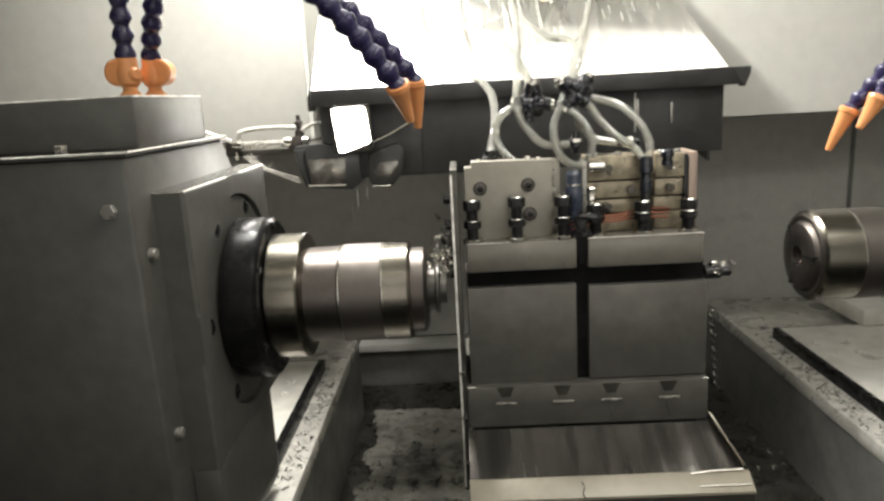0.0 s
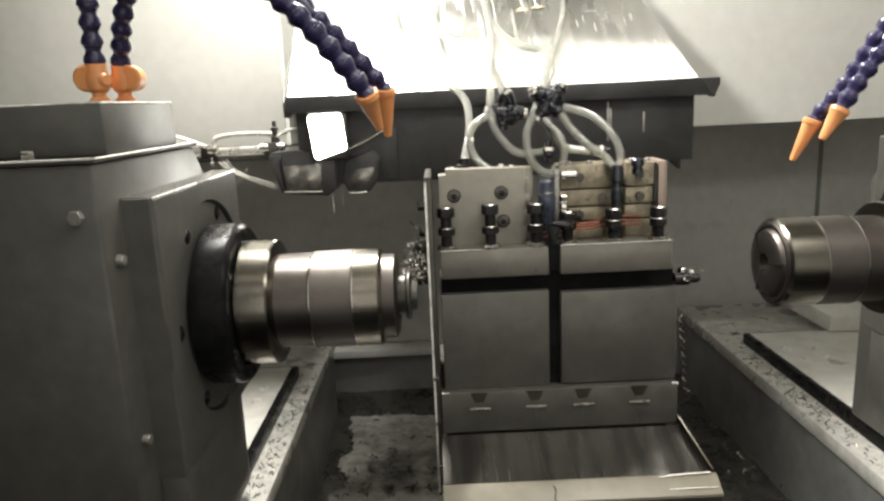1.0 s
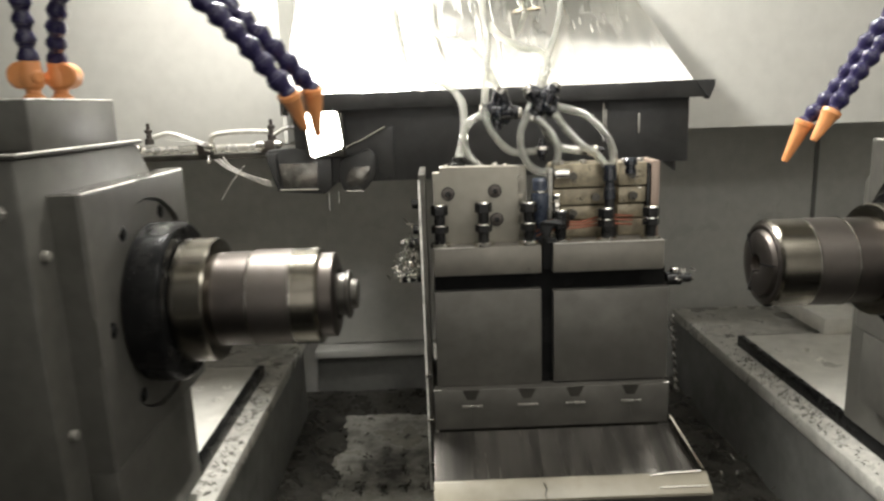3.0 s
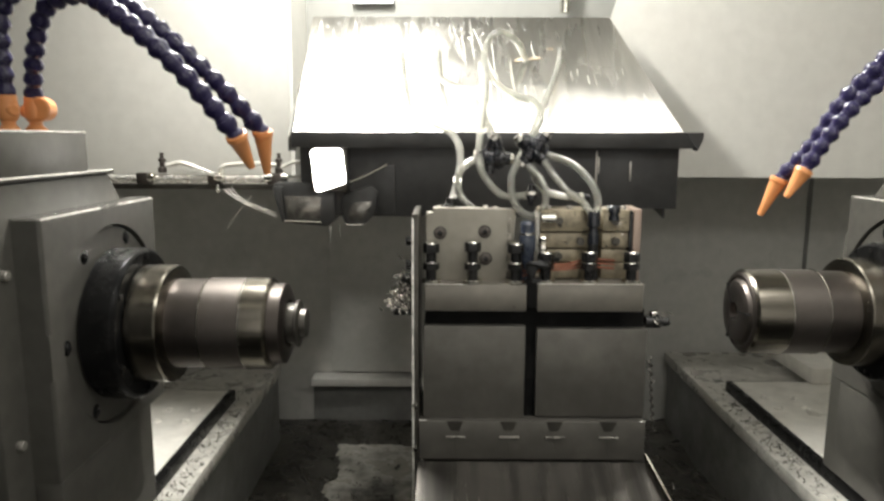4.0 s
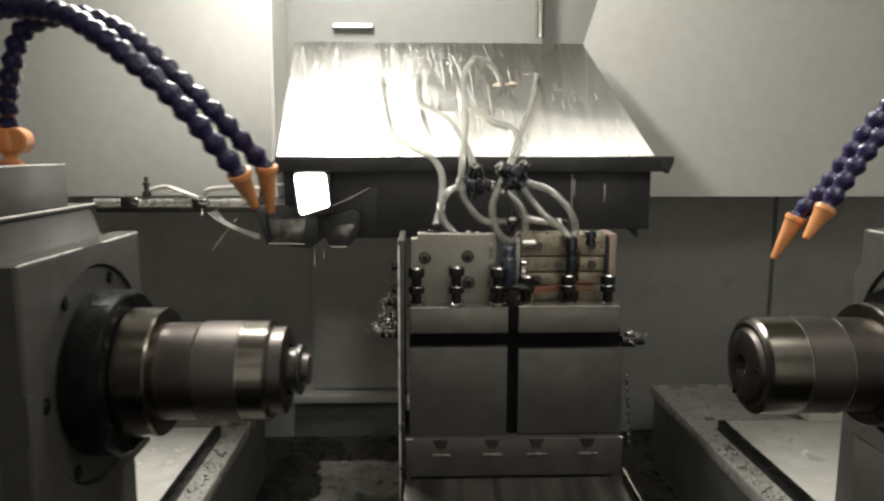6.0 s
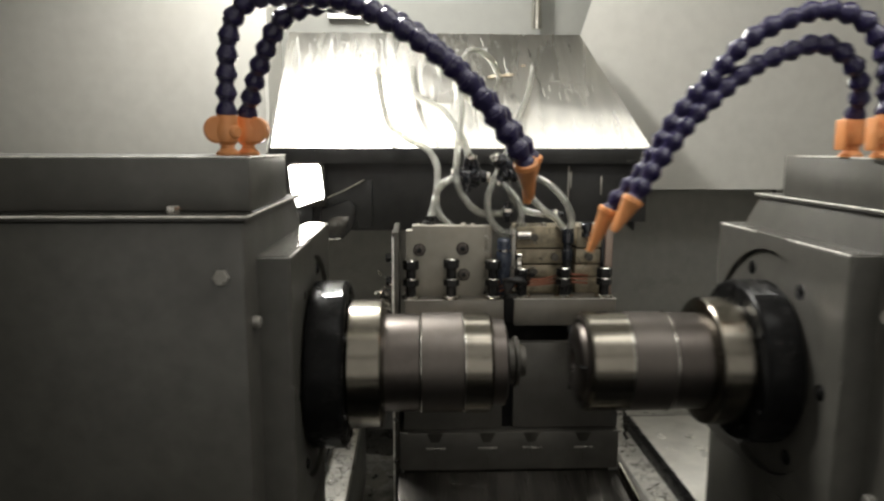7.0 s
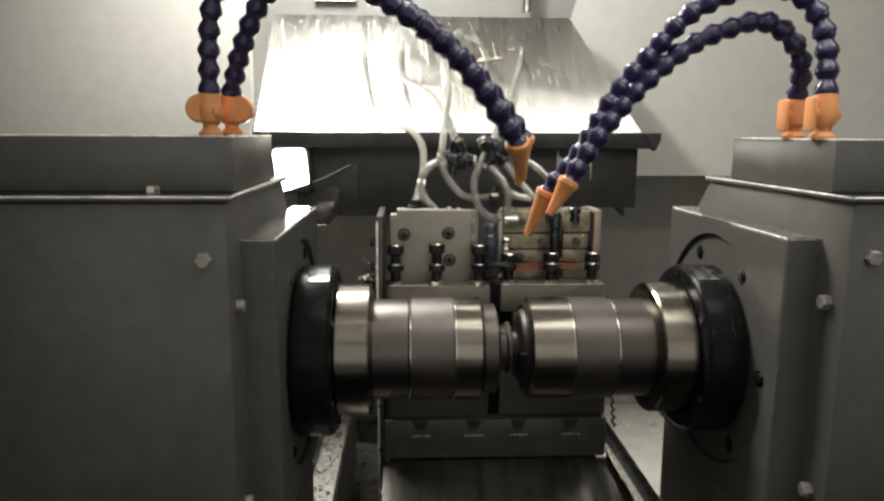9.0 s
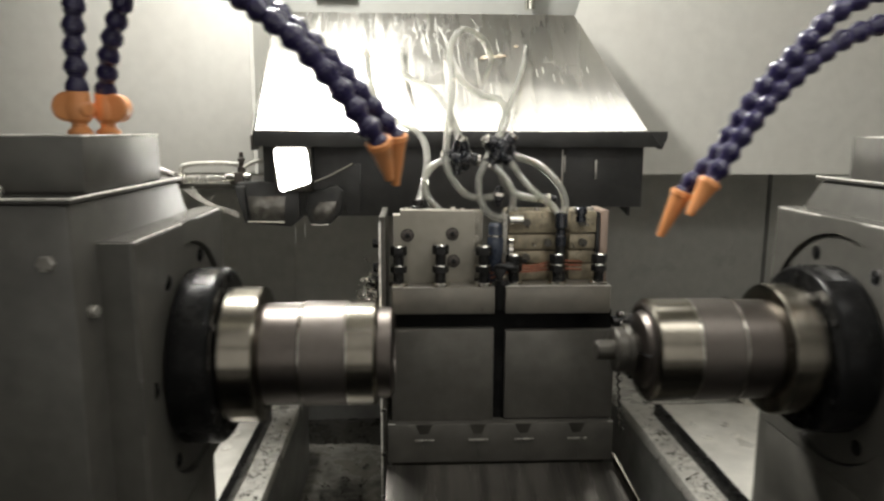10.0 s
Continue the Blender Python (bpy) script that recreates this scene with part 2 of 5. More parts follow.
def prism(profile, x0, x1, bevel=0.0, axis="x", bm=None):
    """A closed outline, extruded along an axis; outline in the two other axes, in order."""
    b = bmesh.new()

    def at(p, w):
        return {"x": (w, p[0], p[1]), "y": (p[0], w, p[1]), "z": (p[0], p[1], w)}[axis]
    a = [b.verts.new(at(p, x0)) for p in profile]
    c = [b.verts.new(at(p, x1)) for p in profile]
    b.faces.new(a)
    b.faces.new(c[::-1])
    for i in range(len(a)):
        j = (i + 1) % len(a)
        b.faces.new((a[i], c[i], c[j], a[j]))
    bmesh.ops.recalc_face_normals(b, faces=b.faces)
    if bevel:
        bmesh.ops.bevel(b, geom=b.edges[:], offset=bevel, segments=2, profile=0.5, affect="EDGES")
    return merge(bm, b)


def lathe(profile, axis="x", n=64, centre=(0, 0, 0), bm=None, sign=1):
    """(position, radius) pairs turned about an axis through centre."""
    b = bmesh.new()
    rings = []
    for p, r in profile:
        p *= sign
        ring = []
        for i in range(n if r > 1e-6 else 1):
            a = 2 * math.pi * i / n
            u, v = r * math.cos(a), r * math.sin(a)
            co = {"x": (p, u, v), "y": (u, p, v), "z": (u, v, p)}[axis]
            ring.append(b.verts.new(Vector(co) + Vector(centre)))
        rings.append(ring)
    for s, t in zip(rings, rings[1:]):
        k = max(len(s), len(t))
        if k == 1:
            continue
        for i in range(k):
            j = (i + 1) % k
            quad = [s[i % len(s)], t[i % len(t)], t[j % len(t)], s[j % len(s)]]
            quad = list(dict.fromkeys(quad))
            b.faces.new(quad)
    for end in (rings[0], rings[-1]):
        if len(end) > 2:
            b.faces.new(end)
    return merge(bm, b)


def hexhead(centre, r, h, axis="z", bm=None, sign=1, n=6):
    return lathe([(0, 0), (0, r * 0.94), (h * 0.08, r), (h * 0.86, r), (h, r * 0.86), (h, 0)], axis, n, centre, bm, sign)


def curve_points(points, steps=8):
    """Catmull-Rom through the points."""
    pts = [Vector(p) for p in points]
    pts = [pts[0] * 2 - pts[1]] + pts + [pts[-1] * 2 - pts[-2]]
    out = []
    for a, b, c, d in zip(pts, pts[1:], pts[2:], pts[3:]):
        for i in range(steps):
            t = i / steps
            out.append(0.5 * ((2 * b) + (c - a) * t + (2 * a - 5 * b + 4 * c - d) * t * t + (3 * b - a - 3 * c + d) * t ** 3))
    return out + [pts[-2]]


def even(points, step):
    """The points at even steps along a line of points."""
    out, left = [points[0].copy()], step
    for a, b in zip(points, points[1:]):
        d = (b - a).length
        while d >= left and d > 1e-9:
            a = a.lerp(b, left / d)
            out.append(a.copy())
            d -= left
            left = step
        left -= d
    return out


def sweep(points, r, n=10, bm=None, taper=None):
    """A round tube along the points."""
    b = bmesh.new()
    rings = []
    side = None
    for i, p in enumerate(points):
        d = (points[min(i + 1, len(points) - 1)] - points[max(i - 1, 0)]).normalized()
        if side is None:
            side = d.orthogonal().normalized()
        side = (side - d * side.dot(d)).normalized()
        up = d.cross(side)
        rr = r if taper is None else r * taper(i / max(1, len(points) - 1))
        rings.append([b.verts.new(p + (side * math.cos(2 * math.pi * k / n) + up * math.sin(2 * math.pi * k / n)) * rr) for k in range(n)])
    for s, t in zip(rings, rings[1:]):
        for k in range(n):
            b.faces.new((s[k], s[(k + 1) % n], t[(k + 1) % n], t[k]))
    b.faces.new(rings[0])
    b.faces.new(rings[-1][::-1])
    return merge(bm, b)


def pipe(points, r, bore, n=12):
    """A round tube with a bore along the points."""
    b = bmesh.new()
    rings, side = [], None
    for i, p in enumerate(points):
        d = (points[min(i + 1, len(points) - 1)] - points[max(i - 1, 0)]).normalized()
        side = d.orthogonal().normalized() if side is None else (side - d * side.dot(d)).normalized()
        up = d.cross(side)
        turn = [side * math.cos(2 * math.pi * k / n) + up * math.sin(2 * math.pi * k / n) for k in range(n)]
        rings.append(([b.verts.new(p + q * r) for q in turn], [b.verts.new(p + q * bore) for q in turn]))
    for s, t in zip(rings, rings[1:]):
        for k in range(n):
            j = (k + 1) % n
            b.faces.new((s[0][k], s[0][j], t[0][j], t[0][k]))
            b.faces.new((s[1][j], s[1][k], t[1][k], t[1][j]))
    for o, q in (rings[0], rings[-1]):
        for k in range(n):
            j = (k + 1) % n
            b.faces.new((o[k], o[j], q[j], q[k]))
    return b


def curl(bm, place, length, r, turns, width, rng):
    """One curled chip: a thin twisted ribbon."""
    d = Vector((rng.uniform(-1, 1), rng.uniform(-1, 1), rng.uniform(-1, 1))).normalized()
    s = d.orthogonal().normalized()
    t = d.cross(s)
    n = max(5, int(turns * 9))
    prev = None
    for i in range(n + 1):
        a = 2 * math.pi * turns * i / n
        q = Vector(place) + d * (length * (i / n - 0.5)) + (s * math.cos(a) + t * math.sin(a)) * r
        w = d * width * 0.5
        pair = (bm.verts.new(q - w), bm.verts.new(q + w))
        if prev:
            bm.faces.new((prev[0], prev[1], pair[1], pair[0]))
        prev = pair


def plate_with_hole(x0, x1, y0, y1, z0, z1, r, n=72):
    """A slab that faces along x, with a round hole through it about y = z = 0."""
    b = bmesh.new()
    corner = [math.atan2(z, y) for y in (y0, y1) for z in (z0, z1)]
    angles = sorted([2 * math.pi * i / n - math.pi for i in range(n)] + corner)
    rings = {}
    for key, x, rad in (("fi", x0, r), ("bi", x1, r), ("fo", x0, None), ("bo", x1, None)):
        ring = []
        for a in angles:
            c, s = math.cos(a), math.sin(a)
            q = rad
            if q is None:
                q = min((y1 / c) if c > 1e-9 else 9, (y0 / c) if c < -1e-9 else 9, (z1 / s) if s > 1e-9 else 9, (z0 / s) if s < -1e-9 else 9)
            ring.append(b.verts.new((x, q * c, q * s)))
        rings[key] = ring
    m = len(angles)
    for i in range(m):
        j = (i + 1) % m
        for p, q in (("fi", "fo"), ("fo", "bo"), ("bo", "bi"), ("bi", "fi")):
            b.faces.new((rings[p][i], rings[p][j], rings[q][j], rings[q][i]))
    bmesh.ops.recalc_face_normals(b, faces=b.faces)
    rim = [e for e in b.edges if all(abs(v.co.x - x0) < 1e-6 for v in e.verts) and len(e.link_faces) == 2 and e.calc_face_angle(0) > 1 and max(abs(v.co.y) + abs(v.co.z) for v in e.verts) > r * 1.45]
    bmesh.ops.bevel(b, geom=rim, offset=0.004, segments=2, profile=0.5, affect="EDGES")
    return b


SLUDGE_SHADE = mat("sludge_and_floor_shade", (0.035, 0.033, 0.028), 0.3, 0.1, spots=0.5, scale=70, bump=0.6, bump_scale=140, stain=(0.10, 0.095, 0.08), stain_amount=0.5, stain_scale=18)


# ---- setting ----
def structure(name, bm, material, label=""):
    return tagged(part(name, bm, material), label or name.replace("_", " "), kind="structure")


FLOOR = 0.50
structure("floor", box(-1.75, 1.75, -0.20, 1.3, FLOOR - 0.08, FLOOR, 0), DIRTY, "wet grey chip pan floor with steel swarf")
# Unseen floor, blackened so no light bounces up at the headstocks.
structure("front_floor", box(-1.75, 1.75, -2.6, -0.202, FLOOR - 0.08, FLOOR - 0.01, 0), STOP_BLACK, "unseen floor, blackened to stop bounced light")
structure("wall_back_low", box(-1.75, 1.75, 1.20, 1.26, FLOOR, 1.50, 0), WALL_LOW, "dark grey lower back panel")
structure("ledge", box(-0.56, 0.30, 1.13, 1.20, 0.66, 0.685, 0.003), WALL_LOW, "narrow ledge along the lower back panel")
# The shade below the ledge is put into this wall's colour.
structure("ledge_wall", box(-0.56, 0.30, 1.17, 1.20, FLOOR, 0.66, 0), SIDE, "wall under the ledge, coloured dark for its shade")
structure("wall_seam", box(1.034, 1.046, 1.1965, 1.1995, 0.70, 1.46, 0), SIDE, "dark vertical seam in the lower back panel")
structure("panel_low", box(-0.50, -0.20, 1.188, 1.20, 0.69, 1.40, 0.003), WALL_LOW, "flat grey panel on the lower back wall")
structure("wall_back_left", box(-1.75, -0.53, 0.80, 0.84, 1.36, 2.50, 0.004), WALL, "light grey painted upper splash panel")
b = prism([(0.285, 1.755), (0.40, 1.55), (0.40, 1.36), (1.75, 1.36), (1.75, 2.50), (0.52, 2.50)], 0.80, 0.84, axis="y")
for v in b.verts:
    if v.co.y > 0.82 and v.co.x < 0.6:
        v.co.x += 0.06
structure("wall_back_right", b, WALL, "light grey painted upper splash panel")
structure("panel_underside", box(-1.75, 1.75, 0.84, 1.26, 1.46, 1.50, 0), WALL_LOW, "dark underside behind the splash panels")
structure("wall_back_middle", box(-0.53, 0.62, 1.0, 1.04, 1.50, 2.50, 0), MIDWALL_SHADE, "middle back wall in a recess, coloured darker for its shade")
structure("recess_side", box(-0.5302, -0.520, 0.802, 1.0, 1.36, 2.5, 0), WALL, "grey side of the recess")
# Unseen side wall, coloured dark to cut bounced light.
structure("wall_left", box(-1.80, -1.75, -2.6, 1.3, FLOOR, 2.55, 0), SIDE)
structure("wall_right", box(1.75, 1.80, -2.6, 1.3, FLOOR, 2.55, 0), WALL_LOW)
structure("ceiling", box(-1.80, 1.80, -2.6, 1.3, 2.50, 2.56, 0), WALL)
# Unseen panel placed to keep front light off the left headstock.
structure("left_light_blocker", box(-1.75, -0.57, -0.690, -0.661, 1.036, 2.50, 0.003), BLACKSHEET, "unseen dark panel that shades the left headstock")
# Unseen cover and sill, placed and darkened to hold back light.
structure("front_light_blocker", box(-1.75, 1.75, -0.66, -0.63, FLOOR, 1.020, 0.003), STOP_BLACK, "unseen low front cover, black, placed to block light")
structure("door_sill", box(-1.75, 1.75, -0.80, -0.618, 1.021, 1.035, 0.004), BLACKSHEET, "unseen doorway sill, dark to stop bounced light")
# Unseen lintel added to carry the front fill lamp.
structure("fill_lamp_lintel", box(-1.75, 1.75, -0.660, -0.6105, 1.985, 2.50, 0.003), WALL, "unseen lintel added to hold the front fill lamp")
# Unseen bright strip, added to mirror as a line in the spindles.
structure("trim", box(-1.75, 1.75, -0.6175, -0.6145, 1.022, 1.036, 0.001), WORN_GLINT, "unseen bright strip added for the line mirrored in the spindles")
structure("wall_behind", box(-1.80, 1.80, -2.66, -2.6, FLOOR, 2.55, 0), GLOOM, "plain workshop wall")
# Unseen frames and glowing panes added round the two fill lamps.
for name, x, w in (("fill_window_1", -1.05, 0.60), ("fill_window_2", 0.62, 0.95)):
    window = thing(name, "unseen window frame added round a fill lamp", "window", (x, -2.58, 1.62), kind="structure")
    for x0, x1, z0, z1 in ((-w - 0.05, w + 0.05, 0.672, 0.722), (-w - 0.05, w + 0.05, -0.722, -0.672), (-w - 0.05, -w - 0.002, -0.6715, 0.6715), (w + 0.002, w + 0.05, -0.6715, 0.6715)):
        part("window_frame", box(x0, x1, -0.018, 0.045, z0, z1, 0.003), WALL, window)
    part("pane", box(-w - 0.001, w + 0.001, -0.006, -0.001, -0.671, 0.671, 0), FILLPANE, window)


# ---- chute above the tools ----
def chute():
    e = thing("sheet_chute", "bright stainless sheet chute sloping down over the tools, wet and streaked", "chute", (0, 0.43, 1.46))
    o = Vector((0, 0.43, 1.46))
    b = bmesh.new()
    xl, xr, tl, tr = -0.445, 0.361, -0.455, 0.274
    top = [(xl, 0.0, 0.0), (xr, 0.0, 0.012), (tr, 0.325, 0.292), (tl, 0.325, 0.292)]
    nrm = Vector((0, -0.66, 0.75)) * 0.003
    up = [b.verts.new(Vector(p)) for p in top]
    dn = [b.verts.new(Vector(p) - nrm) for p in top]
    b.faces.new(up)
    b.faces.new(dn[::-1])
    for i in range(4):
        j = (i + 1) % 4
        b.faces.new((up[i], dn[i], dn[j], up[j]))
    part("sheet", b, SHEET, e)
    part("front_lip", box(xl, xr + 0.030, -0.006, -0.0015, -0.022, 0.010, 0.001), BLACKSHEET, e, "dark folded front edge")
    part("lip_end", prism([(xr + 0.003, 0.0105), (xr + 0.040, 0.0105), (xr + 0.040, -0.002), (xr + 0.030, -0.026), (xr + 0.016, -0.008)], -0.008, 0.02, axis="y"), BLACKSHEET, e)
    part("side_flange", prism([(0.0, -0.001), (0.325, 0.288), (0.325, 0.25), (0.06, -0.03), (0.0, -0.03)], tl + 0.002, tl + 0.005), DARK, e)
    part("front_panel", box(xl + 0.01, 0.20, 0.03, 0.036, -0.168, -0.004, 0.001), BLACKSHEET, e, "black panel under the sheet")
    part("front_panel", box(0.2005, xr + 0.006, 0.034, 0.040, -0.150, -0.004, 0.001), BLACKSHEET, e, "dark panel under the sheet")
    for x, z0, z1 in ((0.190, -0.105, -0.028), (0.195, -0.075, -0.040), (0.262, -0.09, -0.05)):
        part("dried_run", box(x, x + 0.004, 0.0288, 0.0302, z0, z1, 0.0006), STREAK, e, "pale dried coolant run")
    part("side_panel", prism([(0.041, -0.17), (0.041, -0.012), (0.10, 0.03), (0.32, -0.05), (0.32, -0.12)], xr - 0.020, xr - 0.016), BLACKSHEET, e)
    return e


chute()


# ---- headstocks ----
def headstock(sg, label):
    """The whole carriage. Its origin lies on the spindle's axis at the end of the polished nose; sg: the side it stands on."""
    e = thing("headstock", label, "machine headstock", (sg * 0.3, 0, 1.18), "opposed headstocks")

    def bx(u0, u1, *rest, **kw):
        a, b = sorted((sg * u0, sg * u1))
        return box(a, b, *rest, **kw)
    back = 0.079 if sg < 0 else 0.110
    a, c = sorted((sg * 0.281, sg * 1.05))
    deep = 0.175 if sg < 0 else 0.230
    part("body", prism([(-0.231, -0.378), (deep, -0.378), (deep, 0.095), (back, 0.221), (-0.231, 0.221)], a, c, 0.006), PAINT, e)
    part("top_cover", bx(0.276, 1.05, -0.234, back + 0.004, 0.2212, 0.2262, bevel=0.0015), PAINT, e, "thin overlapping grey cover sheet")
    part("valve_box", bx(0.284, 1.05, -0.186, 0.024 if sg < 0 else 0.050, 0.2264, 0.284, bevel=0.003), PAINT, e, "raised grey box on top")
    b = plate_with_hole(-0.245, -0.281, -0.180, 0.152 if sg < 0 else 0.160, -0.168, 0.177, 0.149 if sg < 0 else 0.156)
    for v in b.verts:
        v.co.x *= -sg
    part("face_plate", b, PAINT, e, "thick grey plate round the spindle", smooth=False)
    part("lower_plate", bx(0.2452, 0.2808, -0.180, 0.050 if sg < 0 else 0.135, -0.30, -0.1683, bevel=0.003), PAINT, e)
    part("bearing_cover", lathe([(0.2505, 0.10), (0.2505, 0.1445 if sg < 0 else 0.1525), (0.2515, 0.1455 if sg < 0 else 0.1535), (0.28, 0.1455 if sg < 0 else 0.1535)], "x", 72, sign=sg), PAINT, e, "round bearing cover sunk in the plate")
    part("flange", lathe([(0.246, 0.03), (0.246, 0.113), (0.207, 0.113), (0.203, 0.111), (0.200, 0.107), (0.200, 0.03)], "x", 72, sign=sg), FLANGE, e, "black oily flange")
    part("cap", lathe([(0.201, 0.05), (0.201, 0.084), (0.197, 0.088), (0.157, 0.088), (0.1545, 0.0862), (0.1525, 0.080), (0.151, 0.069), (0.151, 0.05)], "x", 72, sign=sg), STEEL, e, "polished steel collar")
    part("sleeve", lathe([(0.16, 0.03), (0.16, 0.0665), (0.150, 0.0665), (0.1062, 0.0669), (0.1045, 0.0652), (0.1030, 0.062), (0.1030, 0.03)], "x", 72, sign=sg), DULL, e, "dull turned spindle sleeve")
    part("clamp_ring", lathe([(0.1028, 0.03), (0.1028, 0.0668), (0.1015, 0.0684), (0.0475, 0.0684), (0.0462, 0.0662), (0.0462, 0.03)], "x", 96, sign=sg), MATTE, e, "matt grey ring of the sleeve")
    # Rings of brighter metal stand for the light caught at the grooves.
    for u in (0.1030, 0.0450):
        part("groove_glint_ring", lathe([(u - 0.0011, 0.060), (u - 0.0011, 0.0682), (u - 0.0005, 0.0693), (u + 0.0005, 0.0693), (u + 0.0011, 0.0682), (u + 0.0011, 0.060)], "x", 96, sign=sg), CHROME, e, "thin chamfer ring, brightened for the groove's glint")
    tip_u = 0.0075 if sg < 0 else -0.0110
    part("nose", lathe([(0.046, 0.03), (0.046, 0.0668), (0.0442, 0.0688), (tip_u + 0.004, 0.0688), (tip_u, 0.0650), (tip_u, 0.03)], "x", 96, sign=sg), STEEL, e, "polished ring of the nose")
    if sg < 0:
        tip = [(0.009, 0.0630), (0.0068, 0.0600), (-0.010, 0.0600), (-0.011, 0.056), (-0.014, 0.050), (-0.014, 0.036), (0.0, 0.034), (0.0, 0.0)]
    else:
        tip = [(-0.0105, 0.0646), (-0.0135, 0.0605), (-0.0138, 0.0565), (-0.0115, 0.0560), (-0.0115, 0.0535), (-0.0135, 0.0525), (-0.0180, 0.049), (-0.0208, 0.042), (-0.0222, 0.033), (-0.0224, 0.020), (-0.0212, 0.0150), (-0.010, 0.0145), (-0.010, 0.0)]
    part("collet", lathe(tip, "x", 96, sign=sg), DULL, e, "dull collet in the nose")
    for i in range(3 if sg > 0 else 0):
        a = radians(172 + 120 * i)
        b = box(0.0, 0.010, 0.014, 0.0515, -0.0013, 0.0013, 0)
        for v in b.verts:
            v.co = (sg * (-0.0226 + v.co.x), v.co.y * math.cos(a) - v.co.z * math.sin(a), v.co.y * math.sin(a) + v.co.z * math.cos(a))
        part("collet_slit", b, BLACK, e)
    for i in range(6):
        a = radians(25 + 60 * i)
        part("flange_screw", hexhead((sg * 0.200, 0.100 * math.cos(a), 0.100 * math.sin(a)), 0.0045, 0.0025, "x", sign=-sg, n=12), BLACK, e)
    for a in (9, 66, 123, 180, 237, 294):
        r = radians(a)
        part("counterbore", lathe([(0.2503, 0), (0.2503, 0.0105), (0.2520, 0.0105), (0.2520, 0)], "x", 20, (0, 0.1335 * math.cos(r), 0.1335 * math.sin(r)), sign=sg), BLACK, e)
        part("cover_screw", hexhead((sg * 0.2505, 0.1335 * math.cos(r), 0.1335 * math.sin(r)), 0.0065, 0.003, "x", sign=-sg, n=16), BLACK, e)
    for z in (0.112, -0.104):
        part("plate_bolt", hexhead((sg * 0.281, -0.204, z), 0.0085 if sg > 0 else 0.0065, 0.010 if sg > 0 else 0.008, "x", sign=-sg, n=6 if sg > 0 else 14), BOLT, e)
    part("side_bolt", hexhead((sg * 0.304, -0.231, 0.165), 0.0085, 0.007, "y", sign=-1), BOLT, e)
    part("top_bolt", hexhead((sg * 0.355, -0.214, 0.226), 0.007, 0.010, "z"), CHROME, e)
    rng = random.Random(40 + sg)
    b = bmesh.new()
    for _ in range(150):
        a, r = radians(rng.gauss(100, 30)), rng.uniform(0.0004, 0.0015)
        bmesh.ops.create_icosphere(b, subdivisions=1, radius=r, matrix=Matrix.Translation((sg * rng.uniform(0.204, 0.243), 0.1130 * math.cos(a), 0.1130 * math.sin(a))))
    part("flange_wetting", b, CLEARWATER, e, "coolant drops on the flange's top")["kind"] = "stuff"
    b = bmesh.new()
    for _ in range(110 if sg > 0 else 30):
        y, z, r = rng.uniform(-0.17, 0.15), rng.uniform(-0.05, 0.17), rng.uniform(0.0005, 0.0015)
        if math.hypot(y, z) > 0.165:
            bmesh.ops.create_icosphere(b, subdivisions=1, radius=r, matrix=Matrix.Translation((sg * 0.245, y, z)))
        bmesh.ops.create_icosphere(b, subdivisions=1, radius=r, matrix=Matrix.Translation((sg * rng.uniform(0.246, 0.28), y, 0.177)))
    part("plate_splash", b, CLEARWATER, e, "coolant splashes on the grey plate")["kind"] = "stuff"
    part("wet_film", bx(0.2462, 0.2798, -0.1785, 0.150, 0.1771, 0.1775, bevel=0), WETPAINT, e, "coolant film on the plate's top")
    part("wet_film", bx(0.2775, 1.04, -0.2325, -0.1875, 0.2263, 0.2266, bevel=0), WETPAINT, e, "coolant film on the cover sheet")
    b = bmesh.new()
    arc = [radians(74 + 4 * k) for k in range(11)]
    edge = [(rng.uniform(0.2045, 0.2075), rng.uniform(0.226, 0.238)) for _ in arc]
    rows = [[b.verts.new((sg * u, 0.1133 * math.cos(a), 0.1133 * math.sin(a))) for u in (lo, (lo + hi) / 2, hi)] for a, (lo, hi) in zip(arc, edge)]
    for r0, r1 in zip(rows, rows[1:]):
        for k in (0, 1):
            b.faces.new((r0[k], r0[k + 1], r1[k + 1], r1[k]))
    part("wet_film", b, WETBLACK, e, "coolant film on the flange's top")
    # Bright rods stand for the light along the worn, wet edges.
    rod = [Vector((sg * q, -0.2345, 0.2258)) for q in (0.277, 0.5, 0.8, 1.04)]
    part("cover_edge", sweep(rod, 0.0014, 6), WORN_GLINT, e, "wet cover sheet edge, brightened for the light along it")
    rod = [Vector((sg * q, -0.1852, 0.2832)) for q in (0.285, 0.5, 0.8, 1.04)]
    part("box_edge", sweep(rod, 0.0012, 6), WORN_GLINT, e, "worn box edge, brightened for the light along it")
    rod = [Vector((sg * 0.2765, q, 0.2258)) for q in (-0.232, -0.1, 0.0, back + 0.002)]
    part("cover_edge", sweep(rod, 0.0013, 6), WORN_GLINT, e, "wet cover sheet edge, brightened for the light along it")
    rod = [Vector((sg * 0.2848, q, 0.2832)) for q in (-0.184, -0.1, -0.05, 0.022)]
    part("box_edge", sweep(rod, 0.0012, 6), WORN_GLINT, e, "worn box edge, brightened for the light along it")
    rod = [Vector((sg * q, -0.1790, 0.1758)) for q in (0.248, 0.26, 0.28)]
    part("plate_rim", sweep(rod, 0.0012, 6), WORN_GLINT, e, "worn plate edge, brightened for the light along it")
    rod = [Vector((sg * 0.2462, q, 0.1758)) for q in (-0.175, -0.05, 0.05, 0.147)]
